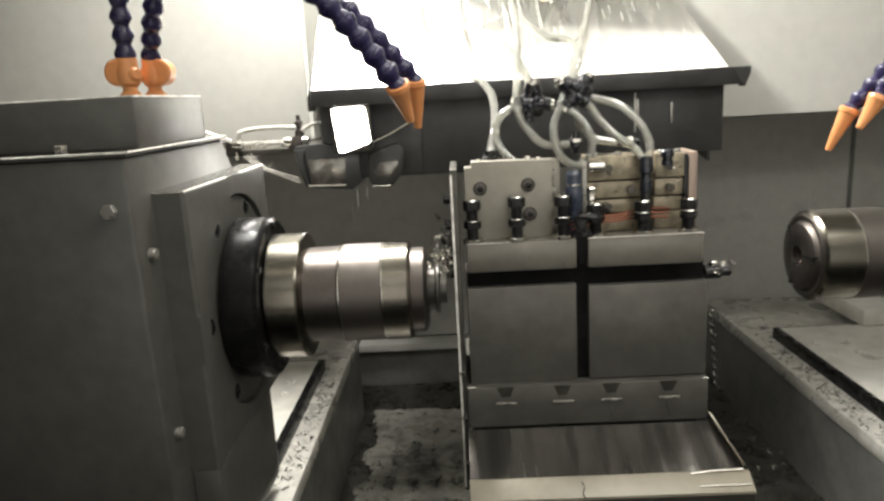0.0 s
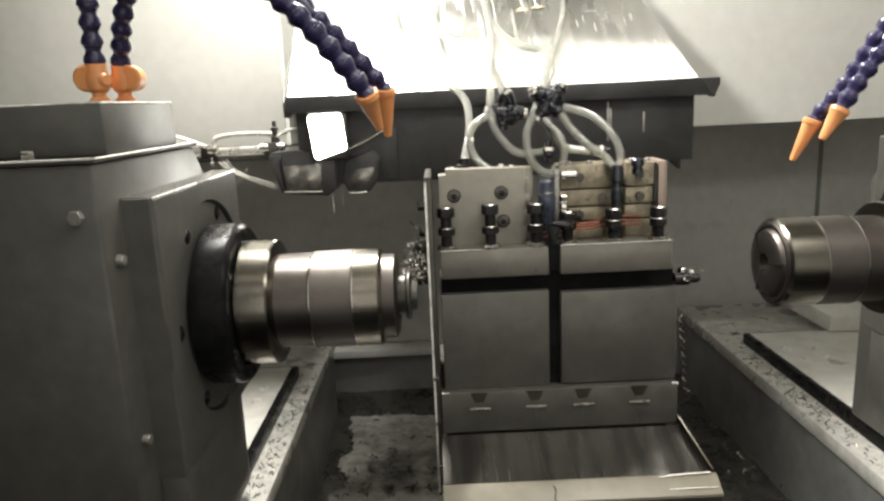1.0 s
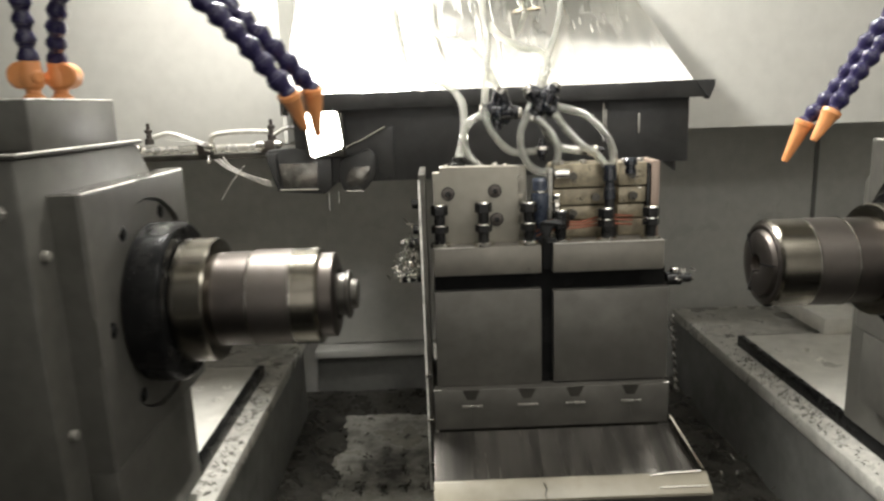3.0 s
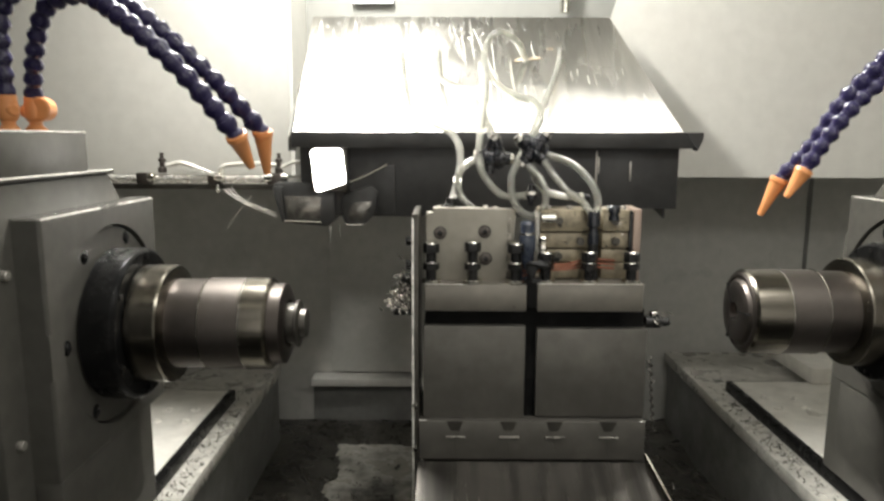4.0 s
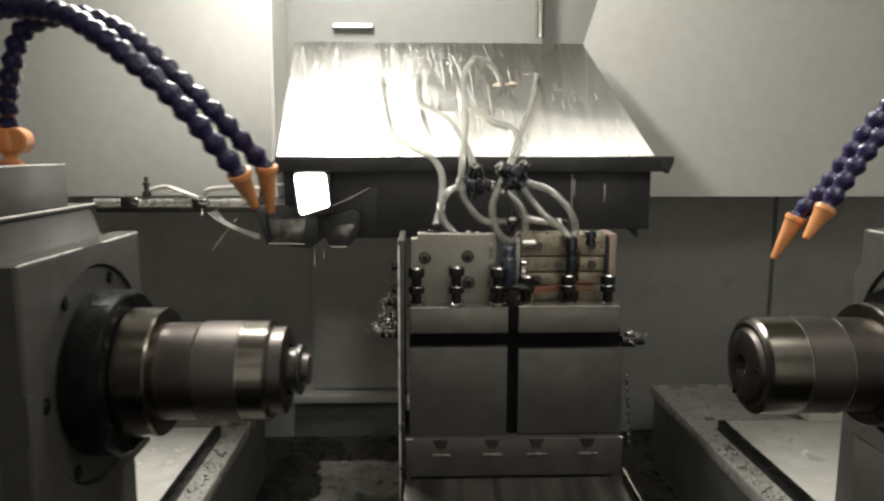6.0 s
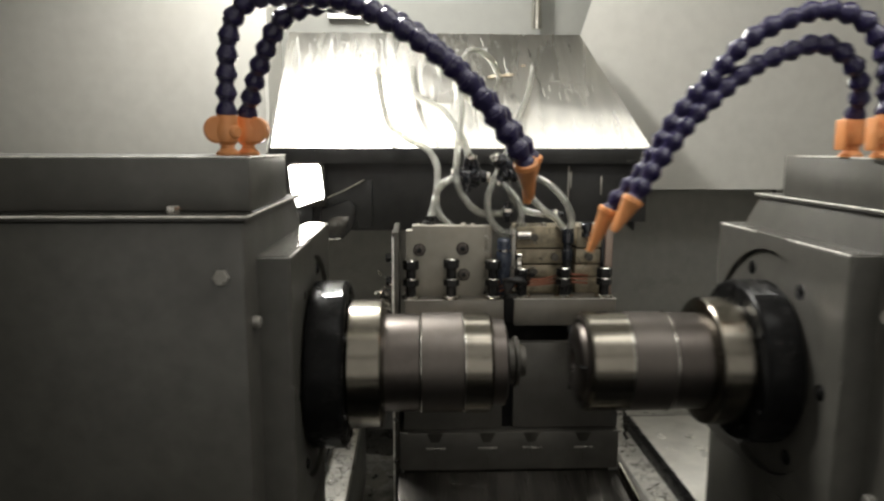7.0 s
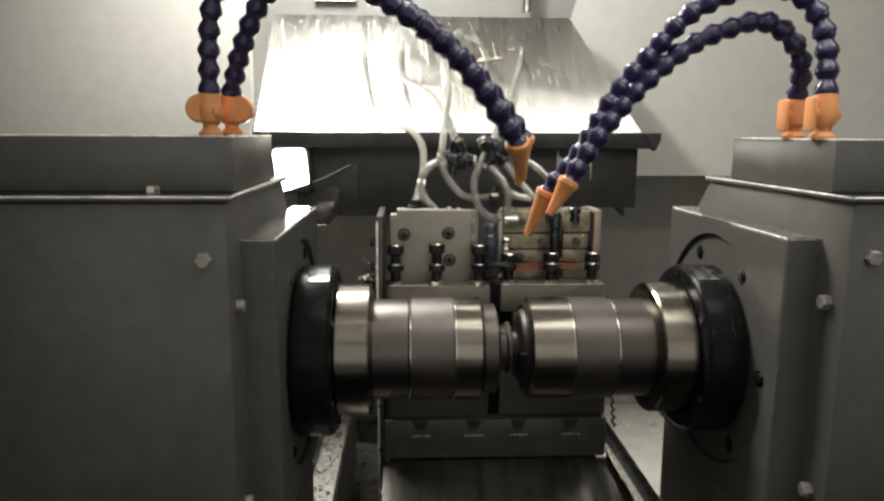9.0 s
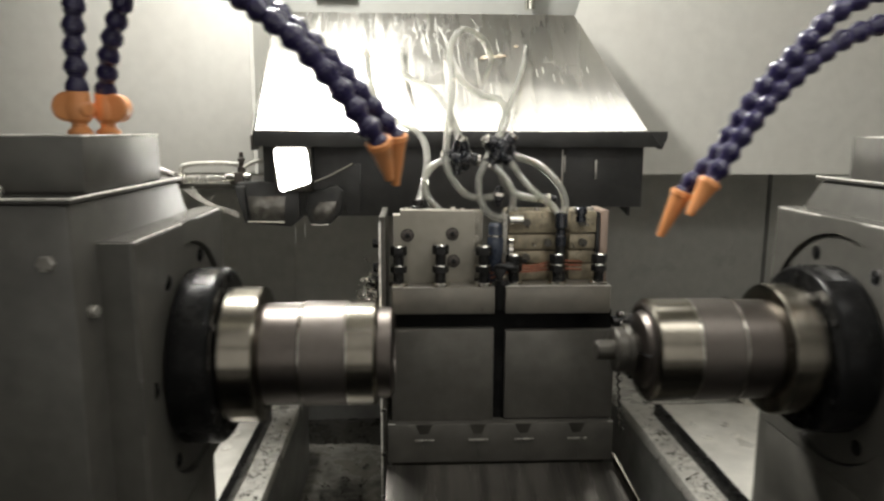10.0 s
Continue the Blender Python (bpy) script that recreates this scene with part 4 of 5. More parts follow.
TUBES = [
    [(-0.230, 0.638, 1.652), (-0.217, 0.541, 1.585), (-0.195, 0.444, 1.520), (-0.159, 0.371, 1.490), (-0.122, 0.302, 1.471), (-0.103, 0.240, 1.443), (-0.103, 0.166, 1.406), (-0.112, 0.090, 1.374), (-0.120, 0.050, 1.352)],
    [(-0.147, 0.641, 1.655), (-0.144, 0.528, 1.597), (-0.123, 0.463, 1.572), (-0.090, 0.372, 1.550), (-0.068, 0.264, 1.513), (-0.056, 0.160, 1.478), (-0.053, 0.085, 1.450)],
    [(0.057, 0.616, 1.632), (0.031, 0.555, 1.665), (-0.011, 0.505, 1.680), (-0.040, 0.466, 1.657), (-0.051, 0.406, 1.605), (-0.032, 0.348, 1.564), (-0.002, 0.288, 1.536), (0.026, 0.239, 1.524), (0.035, 0.198, 1.500), (0.020, 0.149, 1.468), (-0.001, 0.095, 1.439), (-0.016, 0.060, 1.422)],
    [(0.139, 0.650, 1.663), (0.115, 0.538, 1.605), (0.075, 0.402, 1.539), (0.049, 0.310, 1.501), (0.021, 0.198, 1.460), (-0.012, 0.070, 1.426)],
    [(-0.051, 0.404, 1.600), (-0.056, 0.250, 1.540), (-0.070, 0.120, 1.475), (-0.075, 0.072, 1.421), (-0.062, 0.068, 1.392), (-0.038, 0.064, 1.370), (-0.002, 0.060, 1.369)],
    [(-0.015, 0.050, 1.425), (-0.027, 0.045, 1.396), (-0.022, 0.039, 1.361), (-0.005, 0.034, 1.343), (0.021, 0.030, 1.341)],
    [(-0.004, 0.050, 1.418), (0.018, 0.043, 1.394), (0.025, 0.036, 1.366), (0.015, 0.030, 1.336)],
    [(0.021, 0.040, 1.424), (0.036, 0.038, 1.402), (0.058, 0.033, 1.378), (0.080, 0.024, 1.362), (0.091, 0.014, 1.345)],
    [(0.029, 0.060, 1.432), (0.064, 0.045, 1.420), (0.090, 0.032, 1.395), (0.101, 0.022, 1.368), (0.098, 0.014, 1.345)],
    [(0.004, 0.058, 1.420), (0.014, 0.060, 1.392), (0.034, 0.061, 1.374), (0.066, 0.060, 1.367)],
    [(-0.060, 0.080, 1.427), (-0.092, 0.072, 1.419), (-0.108, 0.065, 1.397), (-0.102, 0.058, 1.368), (-0.078, 0.050, 1.344)],
]
for k, pts in enumerate(TUBES):
    tube("clear plastic coolant tube looping " + ("up to the sheet chute" if k < 4 else "between the fittings and the tool block"), pts, 0.0066 if k < 4 else 0.0058)


def tee(place, turn, label):
    """A black moulded tee with three push-in sockets, each with a bright collar."""
    e = tagged(part("tube_manifold", lathe([(-0.026, 0), (-0.026, 0.0100), (-0.018, 0.0105), (-0.015, 0.0132), (-0.004, 0.0140), (0.004, 0.0140), (0.015, 0.0132), (0.018, 0.0105), (0.026, 0.0100), (0.026, 0)], "x", 18), TEE), label, "tube fitting")
    for x, a in ((-0.006, 0.2), (0.010, -0.5)):
        socket = part("branch", lathe([(0, 0), (0, 0.0105), (0.014, 0.0100), (0.016, 0.0115), (0.026, 0.0112), (0.026, 0)], "z", 16), TEE, e)
        socket.location, socket.rotation_euler = (x, 0, 0.002), (0.15, a, 0)
        part("collar", lathe([(0.0262, 0.0058), (0.0262, 0.0085), (0.030, 0.0088), (0.033, 0.0078), (0.033, 0.0058)], "z", 16), CHROME, socket)
    for sx in (-1, 1):
        part("end_collar", lathe([(0.0262, 0.0058), (0.0262, 0.0082), (0.031, 0.0082), (0.032, 0.0072), (0.032, 0.0058)], "x", 16, sign=sx), CHROME, e)
    lower = part("lower_branch", lathe([(0, 0), (0, 0.0100), (0.016, 0.0100), (0.018, 0.0085), (0.024, 0.0085), (0.024, 0)], "z", 14, sign=-1), TEE, e)
    lower.location = (-0.004, 0, -0.002)
    for x, a in ((-0.014, 0.9), (0.002, 2.2), (0.014, -1.0)):
        stub = part("release_ring", lathe([(0.010, 0.0045), (0.010, 0.0085), (0.018, 0.0085), (0.020, 0.0068), (0.020, 0.0045)], "y", 14, sign=-1), FITTING, e)
        stub.location, stub.rotation_euler = (x, 0, 0), (a * 0.4, 0, a)
    e.matrix_world = pose(*place) @ Matrix.Rotation(turn, 4, "Y")
    return e


def tube_joint(place, axis, label):
    """A small barbed coupling with a hexagon in its middle."""
    e = tagged(part("tube_joint", lathe([(-0.016, 0), (-0.016, 0.0048), (-0.006, 0.0062), (-0.006, 0.0082), (0.006, 0.0082), (0.006, 0.0062), (0.016, 0.0048), (0.016, 0)], axis, 14), TEE), label, "tube fitting")
    part("hexagon", hexhead((0, 0, 0), 0.0094, 0.006, axis), CHROME, e, "bright hexagon")
    e.location = place
    return e


tube_joint((0.006, 0.060, 1.371), "z", "small bright barbed joint behind the clear tube loop")
tube_joint((0.080, 0.060, 1.367), "x", "small black barbed joint on the valve manifold")
tee((-0.052, 0.085, 1.428), 0.1, "black tee fitting joining clear tubes")
tee((0.008, 0.055, 1.440), -0.9, "black tee fitting joining clear tubes")


# ---- lamp, catcher and air line at the back ----
def work_lamp():
    e = thing("work_lamp", "glaring square work lamp under the sheet chute", "lamp", (-0.37, 0.432, 1.39))
    part("housing", box(-0.040, 0.038, 0.0035, 0.026, -0.045, 0.046, 0.004), DARK, e)
    b = bmesh.new()
    q = []
    for cx, cz, a0 in ((0.020, 0.036, 0), (-0.029, 0.035, 90), (-0.021, -0.035, 180), (0.026, -0.020, 270)):
        for k in range(5):
            a = radians(a0 + 22.5 * k)
            q.append(b.verts.new((cx + 0.009 * math.cos(a), 0, cz + 0.009 * math.sin(a))))
    f = b.faces.new(q)
    g = bmesh.ops.extrude_face_region(b, geom=[f])
    for v in [v for v in g["geom"] if isinstance(v, bmesh.types.BMVert)]:
        v.co.y += 0.003
    part("glass", b, LED, e, "glowing lamp glass")
    part("bracket", box(-0.01, 0.01, 0.012, 0.026, 0.0462, 0.068, 0.001), DARK, e)
    return e


work_lamp()


def parts_catcher():
    e = thing("parts_catcher", "dark metal parts catcher arm with two oily lobes", "parts catcher", (-0.42, 0.45, 1.27))
    o = Vector((-0.42, 0.45, 1.27))

    def p(name, b, m, label=""):
        for v in b.verts:
            v.co -= o
        return part(name, b, m, e, label)
    p("frame", prism([(-0.492, 1.362), (-0.470, 1.278), (-0.380, 1.270), (-0.362, 1.285), (-0.362, 1.352), (-0.44, 1.366)], 0.45, 0.52, 0.003, "y"), BLACKSHEET)
    p("cup", prism([(-0.468, 1.335), (-0.462, 1.286), (-0.394, 1.284), (-0.390, 1.335)], 0.446, 0.4495, 0.001, "y"), WETCUP, "shiny wet cup")
    p("cup_rim", sweep([Vector((-0.470, 0.446, 1.2825)), Vector((-0.43, 0.446, 1.2815)), Vector((-0.392, 0.446, 1.2805))], 0.0022, 8), CHROME, "bright wet rim")
    p("lobe_rim", sweep([Vector((-0.338, 0.447, 1.2755)), Vector((-0.318, 0.446, 1.2745)), Vector((-0.302, 0.447, 1.2755))], 0.0016, 8), CHROME, "bright wet rim")
    p("drip", sweep(curve_points([(-0.372, 0.448, 1.272), (-0.372, 0.447, 1.255), (-0.3715, 0.447, 1.236)], 5), 0.0012, 6), WATER, "hanging coolant drip")
    p("drip", sweep(curve_points([(-0.352, 0.448, 1.276), (-0.352, 0.447, 1.262), (-0.352, 0.447, 1.250)], 5), 0.0009, 6), WATER, "hanging coolant drip")
    p("cup_side", prism([(-0.494, 1.356), (-0.474, 1.280), (-0.468, 1.280), (-0.474, 1.340), (-0.470, 1.356)], 0.4440, 0.4495, 0.001, "y"), BLACKSHEET)
    p("lobe_face", prism([(-0.336, 1.304), (-0.330, 1.284), (-0.303, 1.284), (-0.288, 1.302), (-0.284, 1.325), (-0.320, 1.322)], 0.4470, 0.4495, 0.001, "y"), WETCUP, "wet face of the lobe")
    p("lobe", prism([(-0.350, 1.300), (-0.340, 1.272), (-0.300, 1.272), (-0.275, 1.300), (-0.268, 1.345), (-0.285, 1.360), (-0.345, 1.340)], 0.45, 0.52, 0.006, "y"), BLACKSHEET)
    p("arm", prism([(-0.36, 1.352), (-0.262, 1.398), (-0.234, 1.402), (-0.234, 1.30), (-0.262, 1.298), (-0.28, 1.34)], 0.455, 0.50, 0.003, "y"), BLACKSHEET)
    p("arm_edge", sweep([Vector((-0.365, 0.452, 1.350)), Vector((-0.30, 0.452, 1.376)), Vector((-0.250, 0.452, 1.402))], 0.0025, 8), CHROME)
    p("bridge", box(-0.38, -0.33, 0.47, 0.51, 1.30, 1.33, 0.002), BLACKSHEET)
    return e


parts_catcher()


def air_line():
    e = thing("air_cylinder", "slim air cylinder with fittings and clear hoses", "air cylinder", (-0.63, 0.5, 1.37))
    o = Vector((-0.63, 0.5, 1.37))

    def p(name, b, m, label=""):
        for v in b.verts:
            v.co -= o
        return part(name, b, m, e, label)
    p("barrel", lathe([(-0.86, 0), (-0.86, 0.008), (-0.50, 0.008), (-0.50, 0)], "x", 20, (0, 0.5, 1.368)), BRIGHT)
    for x in (-0.785, -0.63, -0.50):
        p("end_cap", box(x - 0.014, x + 0.014, 0.488, 0.512, 1.356, 1.381, 0.002), DULL)
    for x in (-0.745, -0.490):
        p("flow_valve", lathe([(1.381, 0), (1.381, 0.009), (1.392, 0.009), (1.394, 0.005), (1.404, 0.005), (1.405, 0.008), (1.411, 0.008), (1.413, 0.004), (1.424, 0.004), (1.424, 0)], "z", 14, (x, 0.5, 0)), DULL)
    p("hose", sweep(curve_points([(-0.735, 0.5, 1.396), (-0.70, 0.498, 1.402), (-0.66, 0.496, 1.388), (-0.635, 0.496, 1.378)], 8), 0.005, 10), WIRE)
    p("hose", sweep(curve_points([(-0.618, 0.498, 1.376), (-0.612, 0.496, 1.394), (-0.58, 0.496, 1.400), (-0.53, 0.496, 1.401), (-0.495, 0.498, 1.398)], 8), 0.005, 10), WIRE)
    p("hose", sweep(curve_points([(-0.485, 0.498, 1.392), (-0.46, 0.496, 1.404), (-0.43, 0.498, 1.405), (-0.40, 0.51, 1.402)], 8), 0.004, 10), WIRE)
    for x, h in ((-0.765, 0.008), (-0.618, 0.010), (-0.512, 0.009), (-0.476, 0.007)):
        p("connector", lathe([(-h, 0), (-h, 0.0075), (-h * 0.4, 0.0075), (-h * 0.4, 0.0095), (h * 0.4, 0.0095), (h * 0.4, 0.0075), (h, 0.0075), (h, 0)], "x", 12, (x, 0.489, 1.372)), CHROME, "bright hose connector")
    p("bleed_screw", lathe([(1.338, 0), (1.338, 0.003), (1.342, 0.0055), (1.346, 0.0055), (1.349, 0.003), (1.356, 0.003), (1.356, 0)], "z", 12, (-0.622, 0.489, 0)), CHROME)
    for k in range(3):
        p("wire", sweep(curve_points([(-0.628, 0.488, 1.374 + 0.003 * k), (-0.655, 0.484, 1.384 + 0.003 * k), (-0.680 - 0.006 * k, 0.482, 1.386 + 0.008 * k), (-0.705, 0.482, 1.392 + 0.006 * k)], 6), 0.0013, 6), WIRE)
    p("bracket", box(-0.86, -0.48, 0.505, 0.80, 1.345, 1.3565, 0.001), DARK)
    for k in range(3):
        p("wire", sweep(curve_points([(-0.606 + 0.008 * k, 0.48, 1.346 + 0.003 * k), (-0.580 + 0.003 * k, 0.470 + 0.003 * k, 1.328 + 0.002 * k), (-0.54, 0.465, 1.308 + 0.0032 * k), (-0.490, 0.462, 1.288 + 0.005 * k)], 6), 0.0010, 8), WIRE)
    p("wire", sweep(curve_points([(-0.54, 0.455, 1.335), (-0.565, 0.455, 1.305), (-0.595, 0.46, 1.265)], 6), 0.0011, 6), WIRE)
    return e


air_line()


def ceiling_lamp(x, y, long, wide, glass, z=2.40, label="long machine lamp under the cabinet ceiling"):
    e = thing("machine_lamp", label, "lamp", (x, y, z), "machine lamps")
    part("lamp_housing", box(-long - 0.02, long + 0.02, -wide - 0.02, wide + 0.02, 0.0, 0.10, 0.004), WALL, e)
    part("lamp_glass", box(-long, long, -wide, wide, -0.012, 0.0, 0.002), glass, e)
    return e


ceiling_lamp(-0.46, 0.48, 0.30, 0.13, LEDSTRIP)
ceiling_lamp(0.36, 0.48, 0.36, 0.13, LEDDIM)
# Unseen housing and glass added for the front fill lamp.
ceiling_lamp(0.30, -0.435, 0.47, 0.155, FILLFRONT, 2.00, "unseen lamp added over the doorway to light the fronts")
# Unseen fixture added round the overhead fill lamp.
e = thing("workshop_fill_fixture", "unseen flat fixture added for the workshop fill light", "lamp", (0.0, -1.72, 2.47))
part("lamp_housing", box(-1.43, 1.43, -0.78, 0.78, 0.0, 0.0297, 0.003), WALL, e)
part("lamp_glass", box(-1.40, 1.40, -0.75, 0.75, -0.005, -0.0002, 0), FILLPANE, e)
# Glowing strip put in for a bright bar on the wall.
e = thing("slot_glow", "thin glowing strip on the middle back wall", "lamp", (-0.330, 0.995, 1.832))
part("slot_frame", box(-0.057, 0.057, -0.012, 0.005, -0.0065, 0.0065, 0.001), MIDWALL_SHADE, e)
part("slot_glass", box(-0.054, 0.054, -0.0145, -0.0118, -0.004, 0.004, 0.0005), LEDSTRIP, e)
tagged(part("conduit", lathe([(1.80, 0), (1.80, 0.014), (2.50, 0.014), (2.50, 0)], "z", 20, (0.20, 0.97, 0)), CHROME), "thin pale pipe down the middle back wall", "pipe")


# ---- swarf, drops and dirt ----
def swarf(name, label, count, spot, size, seed):
    rng = random.Random(seed)
    b = bmesh.new()
    for _ in range(count):
        k = rng.uniform(0.5, 1.3) * size
        curl(b, spot(rng), k * 1.6, k * 0.35, rng.uniform(0.7, 2.2), k * 0.35, rng)
    return tagged(part(name, b, CHIPS), label, "swarf", kind="stuff")


swarf("swarf", "bright tangled steel swarf round the cutting tools", 260, lambda g: (-0.178 - abs(g.gauss(0, 0.014)), 0.02 + g.gauss(0, 0.018), 1.20 + abs(g.gauss(0, 0.026))), 0.0055, 1)
swarf("swarf", "steel swarf caught on the tool beside the block", 26, lambda g: (0.19 + abs(g.gauss(0, 0.012)), 0.02 + g.gauss(0, 0.01), 1.186 + g.gauss(0, 0.005)), 0.005, 2)
string = [Vector((0.186 + 0.011 * u + 0.0026 * math.cos(58 * u) * (0.7 + 0.3 * math.sin(9 * u)), 0.004 + 0.0026 * math.sin(58 * u), 1.128 - 0.120 * u)) for u in [k / 90 for k in range(91)]]
tagged(part("swarf_string", sweep(string, 0.0019, 6), DARK), "thin curled string of dark swarf hanging down the block's side", "swarf")
swarf("swarf", "bright chips caught in the hanging swarf string", 16, lambda g: (lambda u: (0.186 + 0.011 * u + g.gauss(0, 0.002), 0.002, 1.13 - 0.12 * u))(g.random()), 0.0032, 3)
swarf("floor_chips", "loose steel chips over the chip pan floor", 350, lambda g: (g.uniform(-0.7, 0.9), g.uniform(-0.3, 1.1), FLOOR + 0.003 + abs(g.gauss(0, 0.004))), 0.007, 4)
swarf("floor_chips", "dark oily clumps of chips in the chip pan", 700, lambda g: (lambda u, v: (-0.26 + 0.13 * u + g.gauss(0, 0.008), 0.42 + 0.22 * v + g.gauss(0, 0.012), FLOOR + 0.004 + abs(g.gauss(0, 0.006))))(round(g.gauss(0, 1) * 2.4) / 2.4, round(g.gauss(0, 1) * 2.4) / 2.4), 0.008, 5).data.materials[0] = DARK
for sg, head in ((-1, left_head), (1, right_head)):
    rng = random.Random(10 + sg)
    b = bmesh.new()
    for _ in range(95):
        k = rng.uniform(0.003, 0.008)
        y = rng.choice((rng.uniform(-0.1, 0.70), rng.gauss(0.52, 0.12), rng.gauss(0.28, 0.08)))
        curl(b, (sg * (rng.uniform(0.257, 0.298) - 0.024 * (sg > 0)), y, -0.4055), k * 1.6, k * 0.3, rng.uniform(0.7, 1.6), k * 0.4, rng)
    part("slide_swarf", b, DARK, head, "chips stuck on the slide cover")["kind"] = "stuff"
    b = bmesh.new()
    for _ in range(110):
        k = rng.uniform(0.002, 0.006)
        curl(b, (sg * (rng.uniform(0.257, 0.298) - 0.024 * (sg > 0)), rng.gauss(0.40, 0.2), -0.4055), k * 1.6, k * 0.3, rng.uniform(0.7, 1.6), k * 0.4, rng)
    part("slide_swarf", b, CHIPS, head, "bright chips stuck on the slide cover")["kind"] = "stuff"
    for k in range(4):
        x = sg * (0.284 if sg > 0 else 0.30) + k * 0.0062
        part("stamped_mark", box(x, x + 0.0036, 0.792 - 0.002 * (k % 2), 0.812, -0.4079, -0.4071, 0), MARK, head)


def mound(label, x0, x1, y0, y1, top, edge, seed):
    """A low dark heap with an uneven outline, for sludge and chips and for floor shade."""
    b = bmesh.new()
    nx, ny = 46, 46
    grid = []
    for i in range(nx + 1):
        row = []
        for j in range(ny + 1):
            x, y = x0 + (x1 - x0) * i / nx, y0 + (y1 - y0) * j / ny
            q = noise.noise(Vector((x * 9, y * 9, seed))) * 0.6 + noise.noise(Vector((x * 31, y * 31, seed))) * 0.3
            h = max(-0.004, min(1.0, edge(x, y) + q * 0.5)) * top + noise.noise(Vector((x * 90, y * 90, seed))) * 0.0025
            row.append(b.verts.new((x, y, FLOOR - 0.003 + h)))
        grid.append(row)
    for i in range(nx):
        for j in range(ny):
            b.faces.new((grid[i][j], grid[i + 1][j], grid[i + 1][j + 1], grid[i][j + 1]))
    return tagged(part("sludge", b, SLUDGE_SHADE), label, "sludge", kind="stuff")


# This dark heap also stands for the shade beside slide and rear wall.
mound("dark heap of sludge that also stands for the shade along the slide", -1.0, -0.17, 0.25, 1.165, 0.035, lambda x, y: max((-0.43 - x) * 7, (y - 1.02) * 7, -1), 1.5)
mound("dark wet sludge and fine chips in the pan beside the block", 0.19, 1.0, -0.1, 1.165, 0.05, lambda x, y: 0.8, 7.5)
swarf("floor_chips", "glittering wet chips on the sludge beside the block", 500, lambda g: (g.uniform(0.2, 0.66), g.uniform(0.1, 0.8), FLOOR + 0.045 + abs(g.gauss(0, 0.006))), 0.006, 6)


def turning_tools():
    e = thing("turning_tools", "oily turning tools clamped along the block's side plate", "cutting tool", (-0.17, 0.03, 1.2))
    for y, z, u in ((-0.004, -0.006, 0.030), (0.006, 0.018, 0.022), (0.0, 0.045, 0.018)):
        part("tool_shank", box(-0.006 - u, -0.006, y - 0.007, y + 0.007, z - 0.006, z + 0.006, 0.001), BLACK, e)
        part("insert", prism([(-0.006 - u - 0.006, z + 0.004), (-0.006 - u + 0.004, z + 0.007), (-0.006 - u + 0.004, z - 0.002)], y - 0.005, y + 0.003, 0.0005, "y"), CHROME, e)
    return e


turning_tools()
e = thing("boring_tool", "short oily tool bar beside the block", "cutting tool", (0.18, 0.02, 1.18))
part("tool_bar", lathe([(0.0005, 0), (0.0005, 0.010), (0.022, 0.010), (0.024, 0.007), (0.036, 0.007), (0.036, 0)], "x", 16), BLACK, e)
part("clamp_screw", hexhead((0.012, 0, 0.009), 0.006, 0.007, "z"), CHROME, e)


def on_sheet(u, v):
    """A place on the chute's sheet: u across, v from the front edge up."""
    x0, x1 = -0.445 - 0.010 * v, 0.361 - 0.087 * v
    return Vector((x0 + (x1 - x0) * u, 0.43 + 0.325 * v, 1.46 + 0.012 * u * (1 - v) + 0.292 * v))


def drops():
    rng = random.Random(21)
    b = bmesh.new()
    n = Vector((0, -0.668, 0.744))
    t = Vector((0, 0.744, 0.668))
    s = Vector((1, 0, 0))

    def blob(c, rx, ry, h):
        ring = [b.verts.new(c + s * rx * math.cos(a) + t * ry * math.sin(a)) for a in [math.pi * k / 4 for k in range(8)]]
        mid = [b.verts.new(c + s * rx * 0.62 * math.cos(a) + t * ry * 0.62 * math.sin(a) + n * h * 0.75) for a in [math.pi * k / 4 for k in range(8)]]
        top = b.verts.new(c + n * h)
        for k in range(8):
            j = (k + 1) % 8
            b.faces.new((ring[k], ring[j], mid[j], mid[k]))
            b.faces.new((mid[k], mid[j], top))
    for _ in range(620):
        u, v = min(0.95, max(0.03, rng.gauss(0.33, 0.17))), min(0.985, max(0.60, rng.gauss(0.82, 0.075)))
        r = rng.uniform(0.0007, 0.0021)
        blob(on_sheet(u, v), r, r * rng.uniform(0.9, 1.5), r * 0.7)
    for _ in range(60):
        u, v = min(0.72, max(0.03, rng.gauss(0.34, 0.17))), rng.uniform(0.70, 0.97)
        w = rng.uniform(0.0005, 0.0010)
        drift = rng.uniform(-0.0006, 0.0006)
        for k in range(rng.randint(6, 34)):
            blob(on_sheet(u, v), w, 0.0046, 0.0008)
            v -= 0.011
            u += drift + rng.uniform(-0.0012, 0.0012)
            if v < 0.05:
                break
        blob(on_sheet(u, v), w * 2.2, 0.0034, 0.0014)
    return tagged(part("coolant_drops", b, WATER), "coolant drops and runs on the bright sheet", "drops", kind="stuff")


drops()


def film_on_sheet(name, label, material, spots, seed):
    """Thin dried films on the sheet: (u, v, half width, half height) each, with uneven outlines."""
    rng = random.Random(seed)
    b = bmesh.new()
    lift = Vector((0, -0.668, 0.744)) * 0.0004
    for u, v, w, h in spots:
        c = on_sheet(u, v) + lift
        ring = []
        for k in range(18):
            a = 2 * math.pi * k / 18
            q = rng.uniform(0.65, 1.15)
            ring.append(b.verts.new(c + Vector((w * q * math.cos(a), 0.744 * h * q * math.sin(a), 0.668 * h * q * math.sin(a)))))
        b.faces.new(ring)
    return tagged(part(name, b, material), label, "stain", kind="stuff")


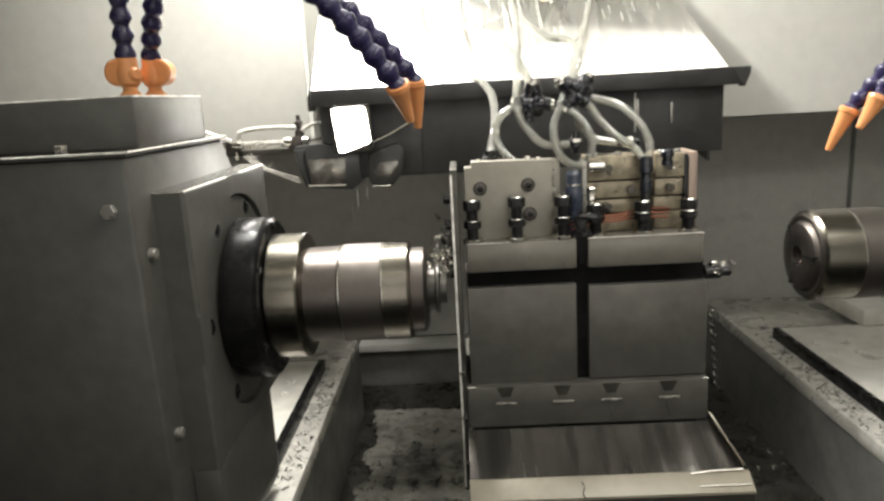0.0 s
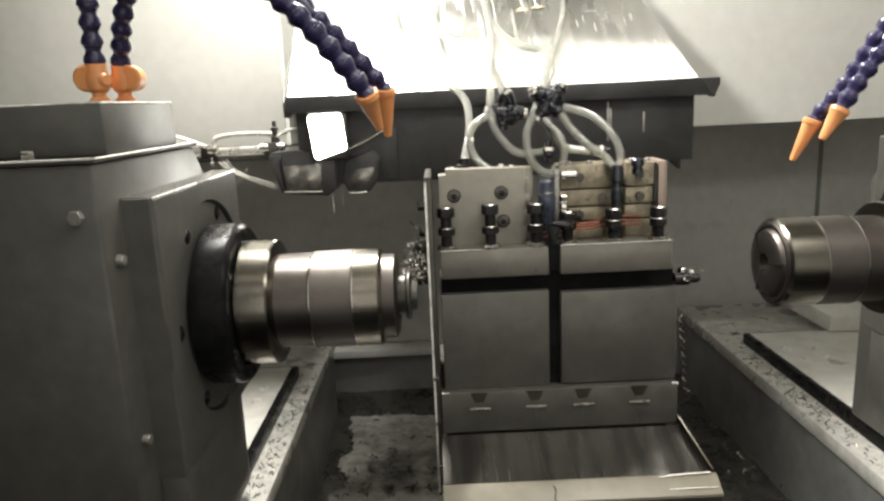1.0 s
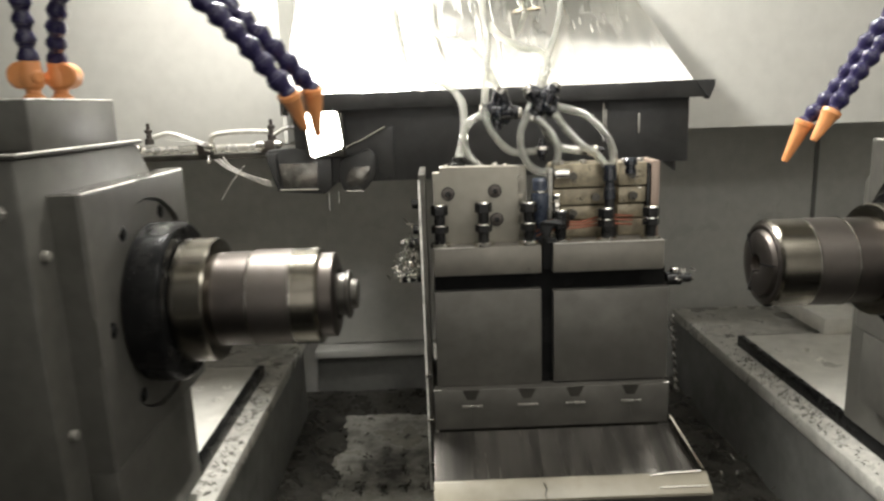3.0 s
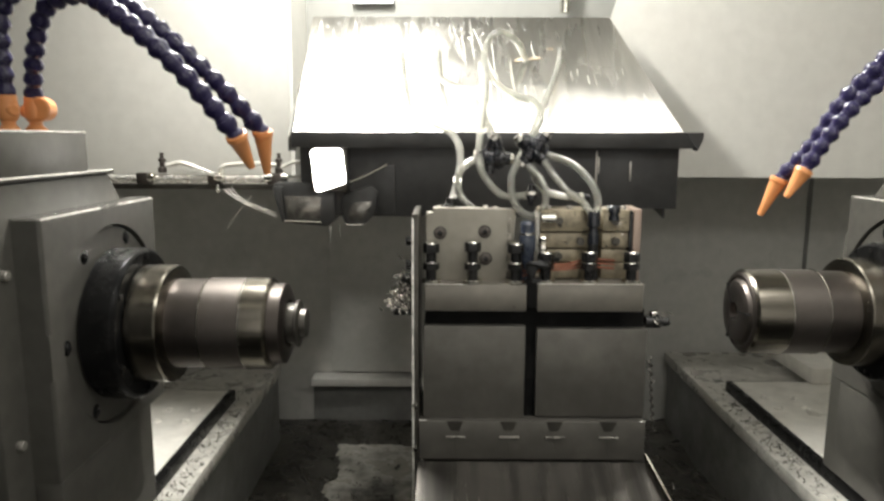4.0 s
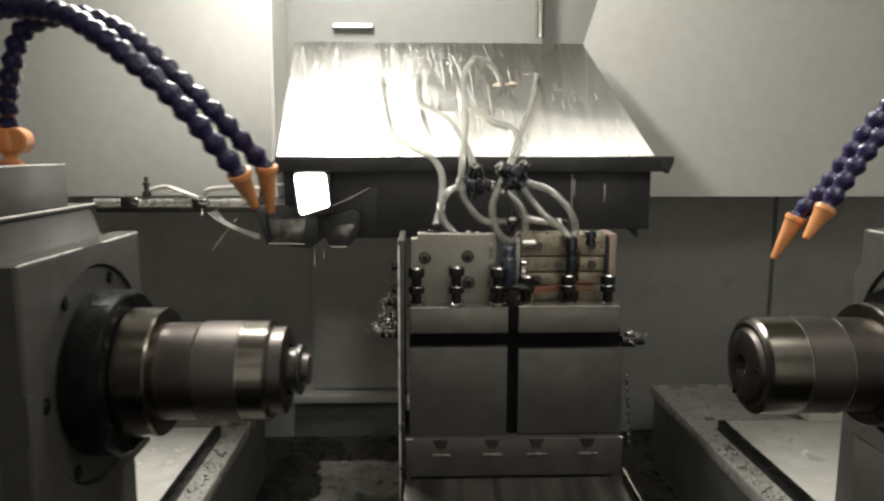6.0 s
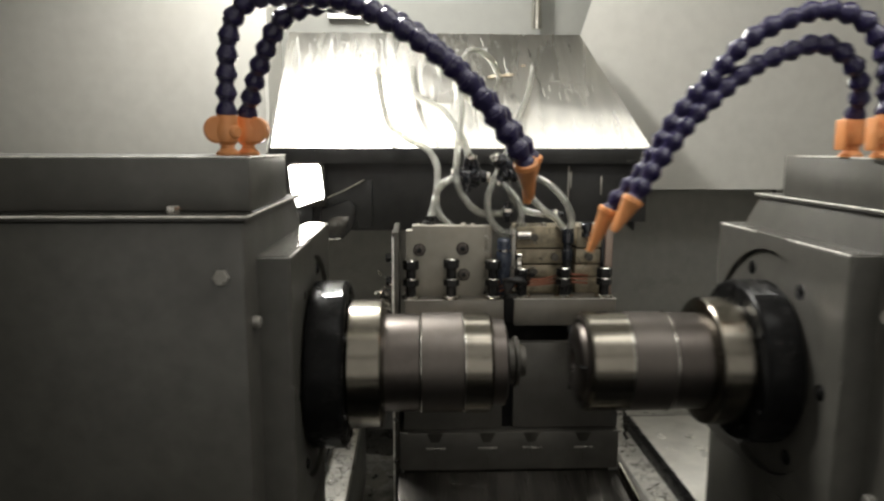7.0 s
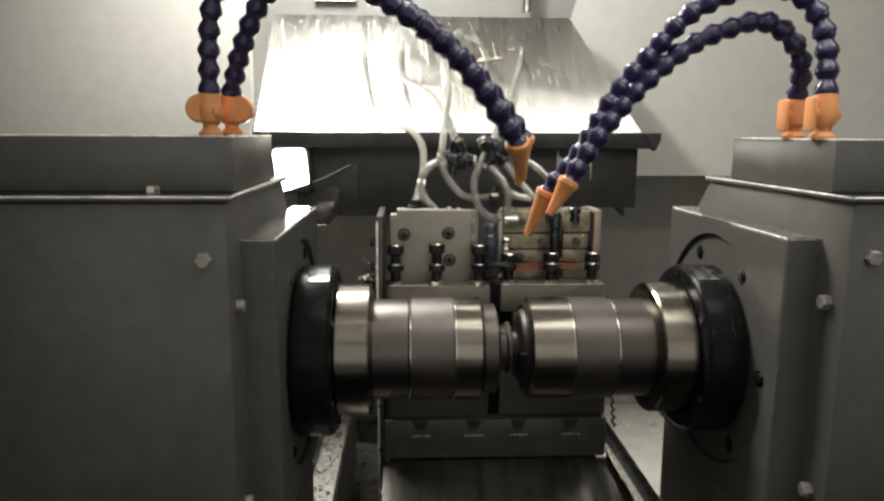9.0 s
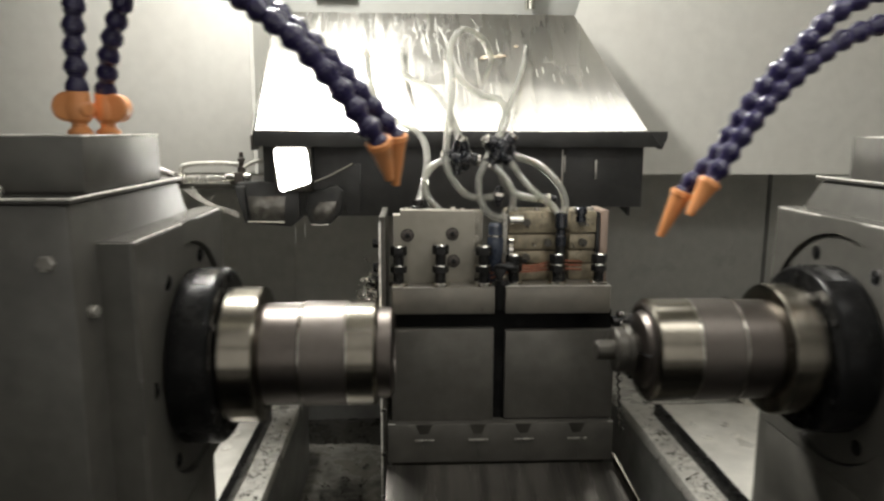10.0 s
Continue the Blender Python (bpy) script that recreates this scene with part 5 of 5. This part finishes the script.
film_on_sheet("residue", "dried brown residue round the tube holes of the sheet", RESIDUE,
              [(0.300, 0.625, 0.020, 0.010), (0.320, 0.60, 0.011, 0.007), (0.665, 0.600, 0.024, 0.006), (0.700, 0.605, 0.014, 0.006), (0.640, 0.585, 0.010, 0.004), (0.755, 0.69, 0.008, 0.005)], 51)
stain_rng = random.Random(52)
film_on_sheet("streaks", "dried grey coolant streaks down the sheet", STREAK,
              [(stain_rng.uniform(0.20, 0.66), stain_rng.uniform(0.18, 0.5), stain_rng.uniform(0.0012, 0.003), stain_rng.uniform(0.02, 0.07)) for _ in range(26)], 53)
film_on_sheet("smears", "faint wiped smears on the sheet", STREAK,
              [(0.76 + 0.022 * k, 0.42 + 0.03 * (k % 3), 0.0016, 0.016 + 0.004 * (k % 2)) for k in range(9)] + [(0.84, 0.55, 0.022, 0.0016), (0.90, 0.52, 0.014, 0.0014)], 54)

# ---- how things move ----
L_ROWS = [(0.0, -0.2288, 0.0), (0.1, -0.2285, 0.0), (0.3, -0.229, 0.0), (0.4, -0.248, 0.0), (0.7, -0.254, 0.0), (0.8, -0.243, 0.0), (1.0, -0.2335, 0.0), (1.2, -0.226, 0.0), (1.3, -0.226, 0.0),
          (1.4, -0.235, 0.0), (1.5, -0.2495, 0.0), (1.9, -0.247, 0.0), (2.0, -0.2385, 0.0), (2.4, -0.222, 0.0), (2.5, -0.223, 0.0), (2.6, -0.235, 0.0), (2.7, -0.249, 0.0), (3.1, -0.330, 0.0), (3.5, -0.373, 0.0), (3.8, -0.376, 0.0),
          (5.2, -0.3756, 0.0), (5.5, -0.372, -0.04), (5.9, -0.355, -0.105), (6.1, -0.312, -0.1155), (6.3, -0.2512, -0.116), (6.5, -0.1898, -0.116), (6.9, -0.055, -0.116), (7.0, -0.0306, -0.116), (7.1, -0.0245, -0.116),
          (9.4, -0.0225, -0.116), (9.5, -0.0222, -0.116), (9.6, -0.040, -0.116), (9.8, -0.106, -0.116), (10.0, -0.166, -0.116)]
R_ROWS = [(0.0, 0.366, 0.09), (2.7, 0.366, 0.09), (5.2, 0.365, 0.09), (5.5, 0.363, 0.05), (5.9, 0.346, -0.09), (6.1, 0.327, -0.1155), (6.3, 0.305, -0.116), (6.5, 0.2687, -0.116), (7.0, 0.100, -0.116), (7.2, 0.050, -0.116), (7.4, 0.040, -0.116),
          (7.6, 0.039, -0.116), (9.4, 0.039, -0.116), (9.5, 0.041, -0.116), (9.6, 0.058, -0.116), (9.8, 0.124, -0.116), (10.0, 0.193, -0.116)]


def motions():
    left = [(t, pose(x, y, 1.18)) for t, x, y in L_ROWS]
    right = [(t, pose(x, y, 1.18)) for t, x, y in R_ROWS]
    for ob in (left_head, *left_hoses):
        walk(ob, left)
    for ob in (right_head, *right_hoses):
        walk(ob, right)
    piece = [(t, pose(x + 0.0225, y, 1.18)) for t, x, y in L_ROWS if t <= 9.4] + [(t, pose(x - 0.039, y, 1.18)) for t, x, y in R_ROWS if t > 9.4]
    walk(workpiece, piece)


motions()
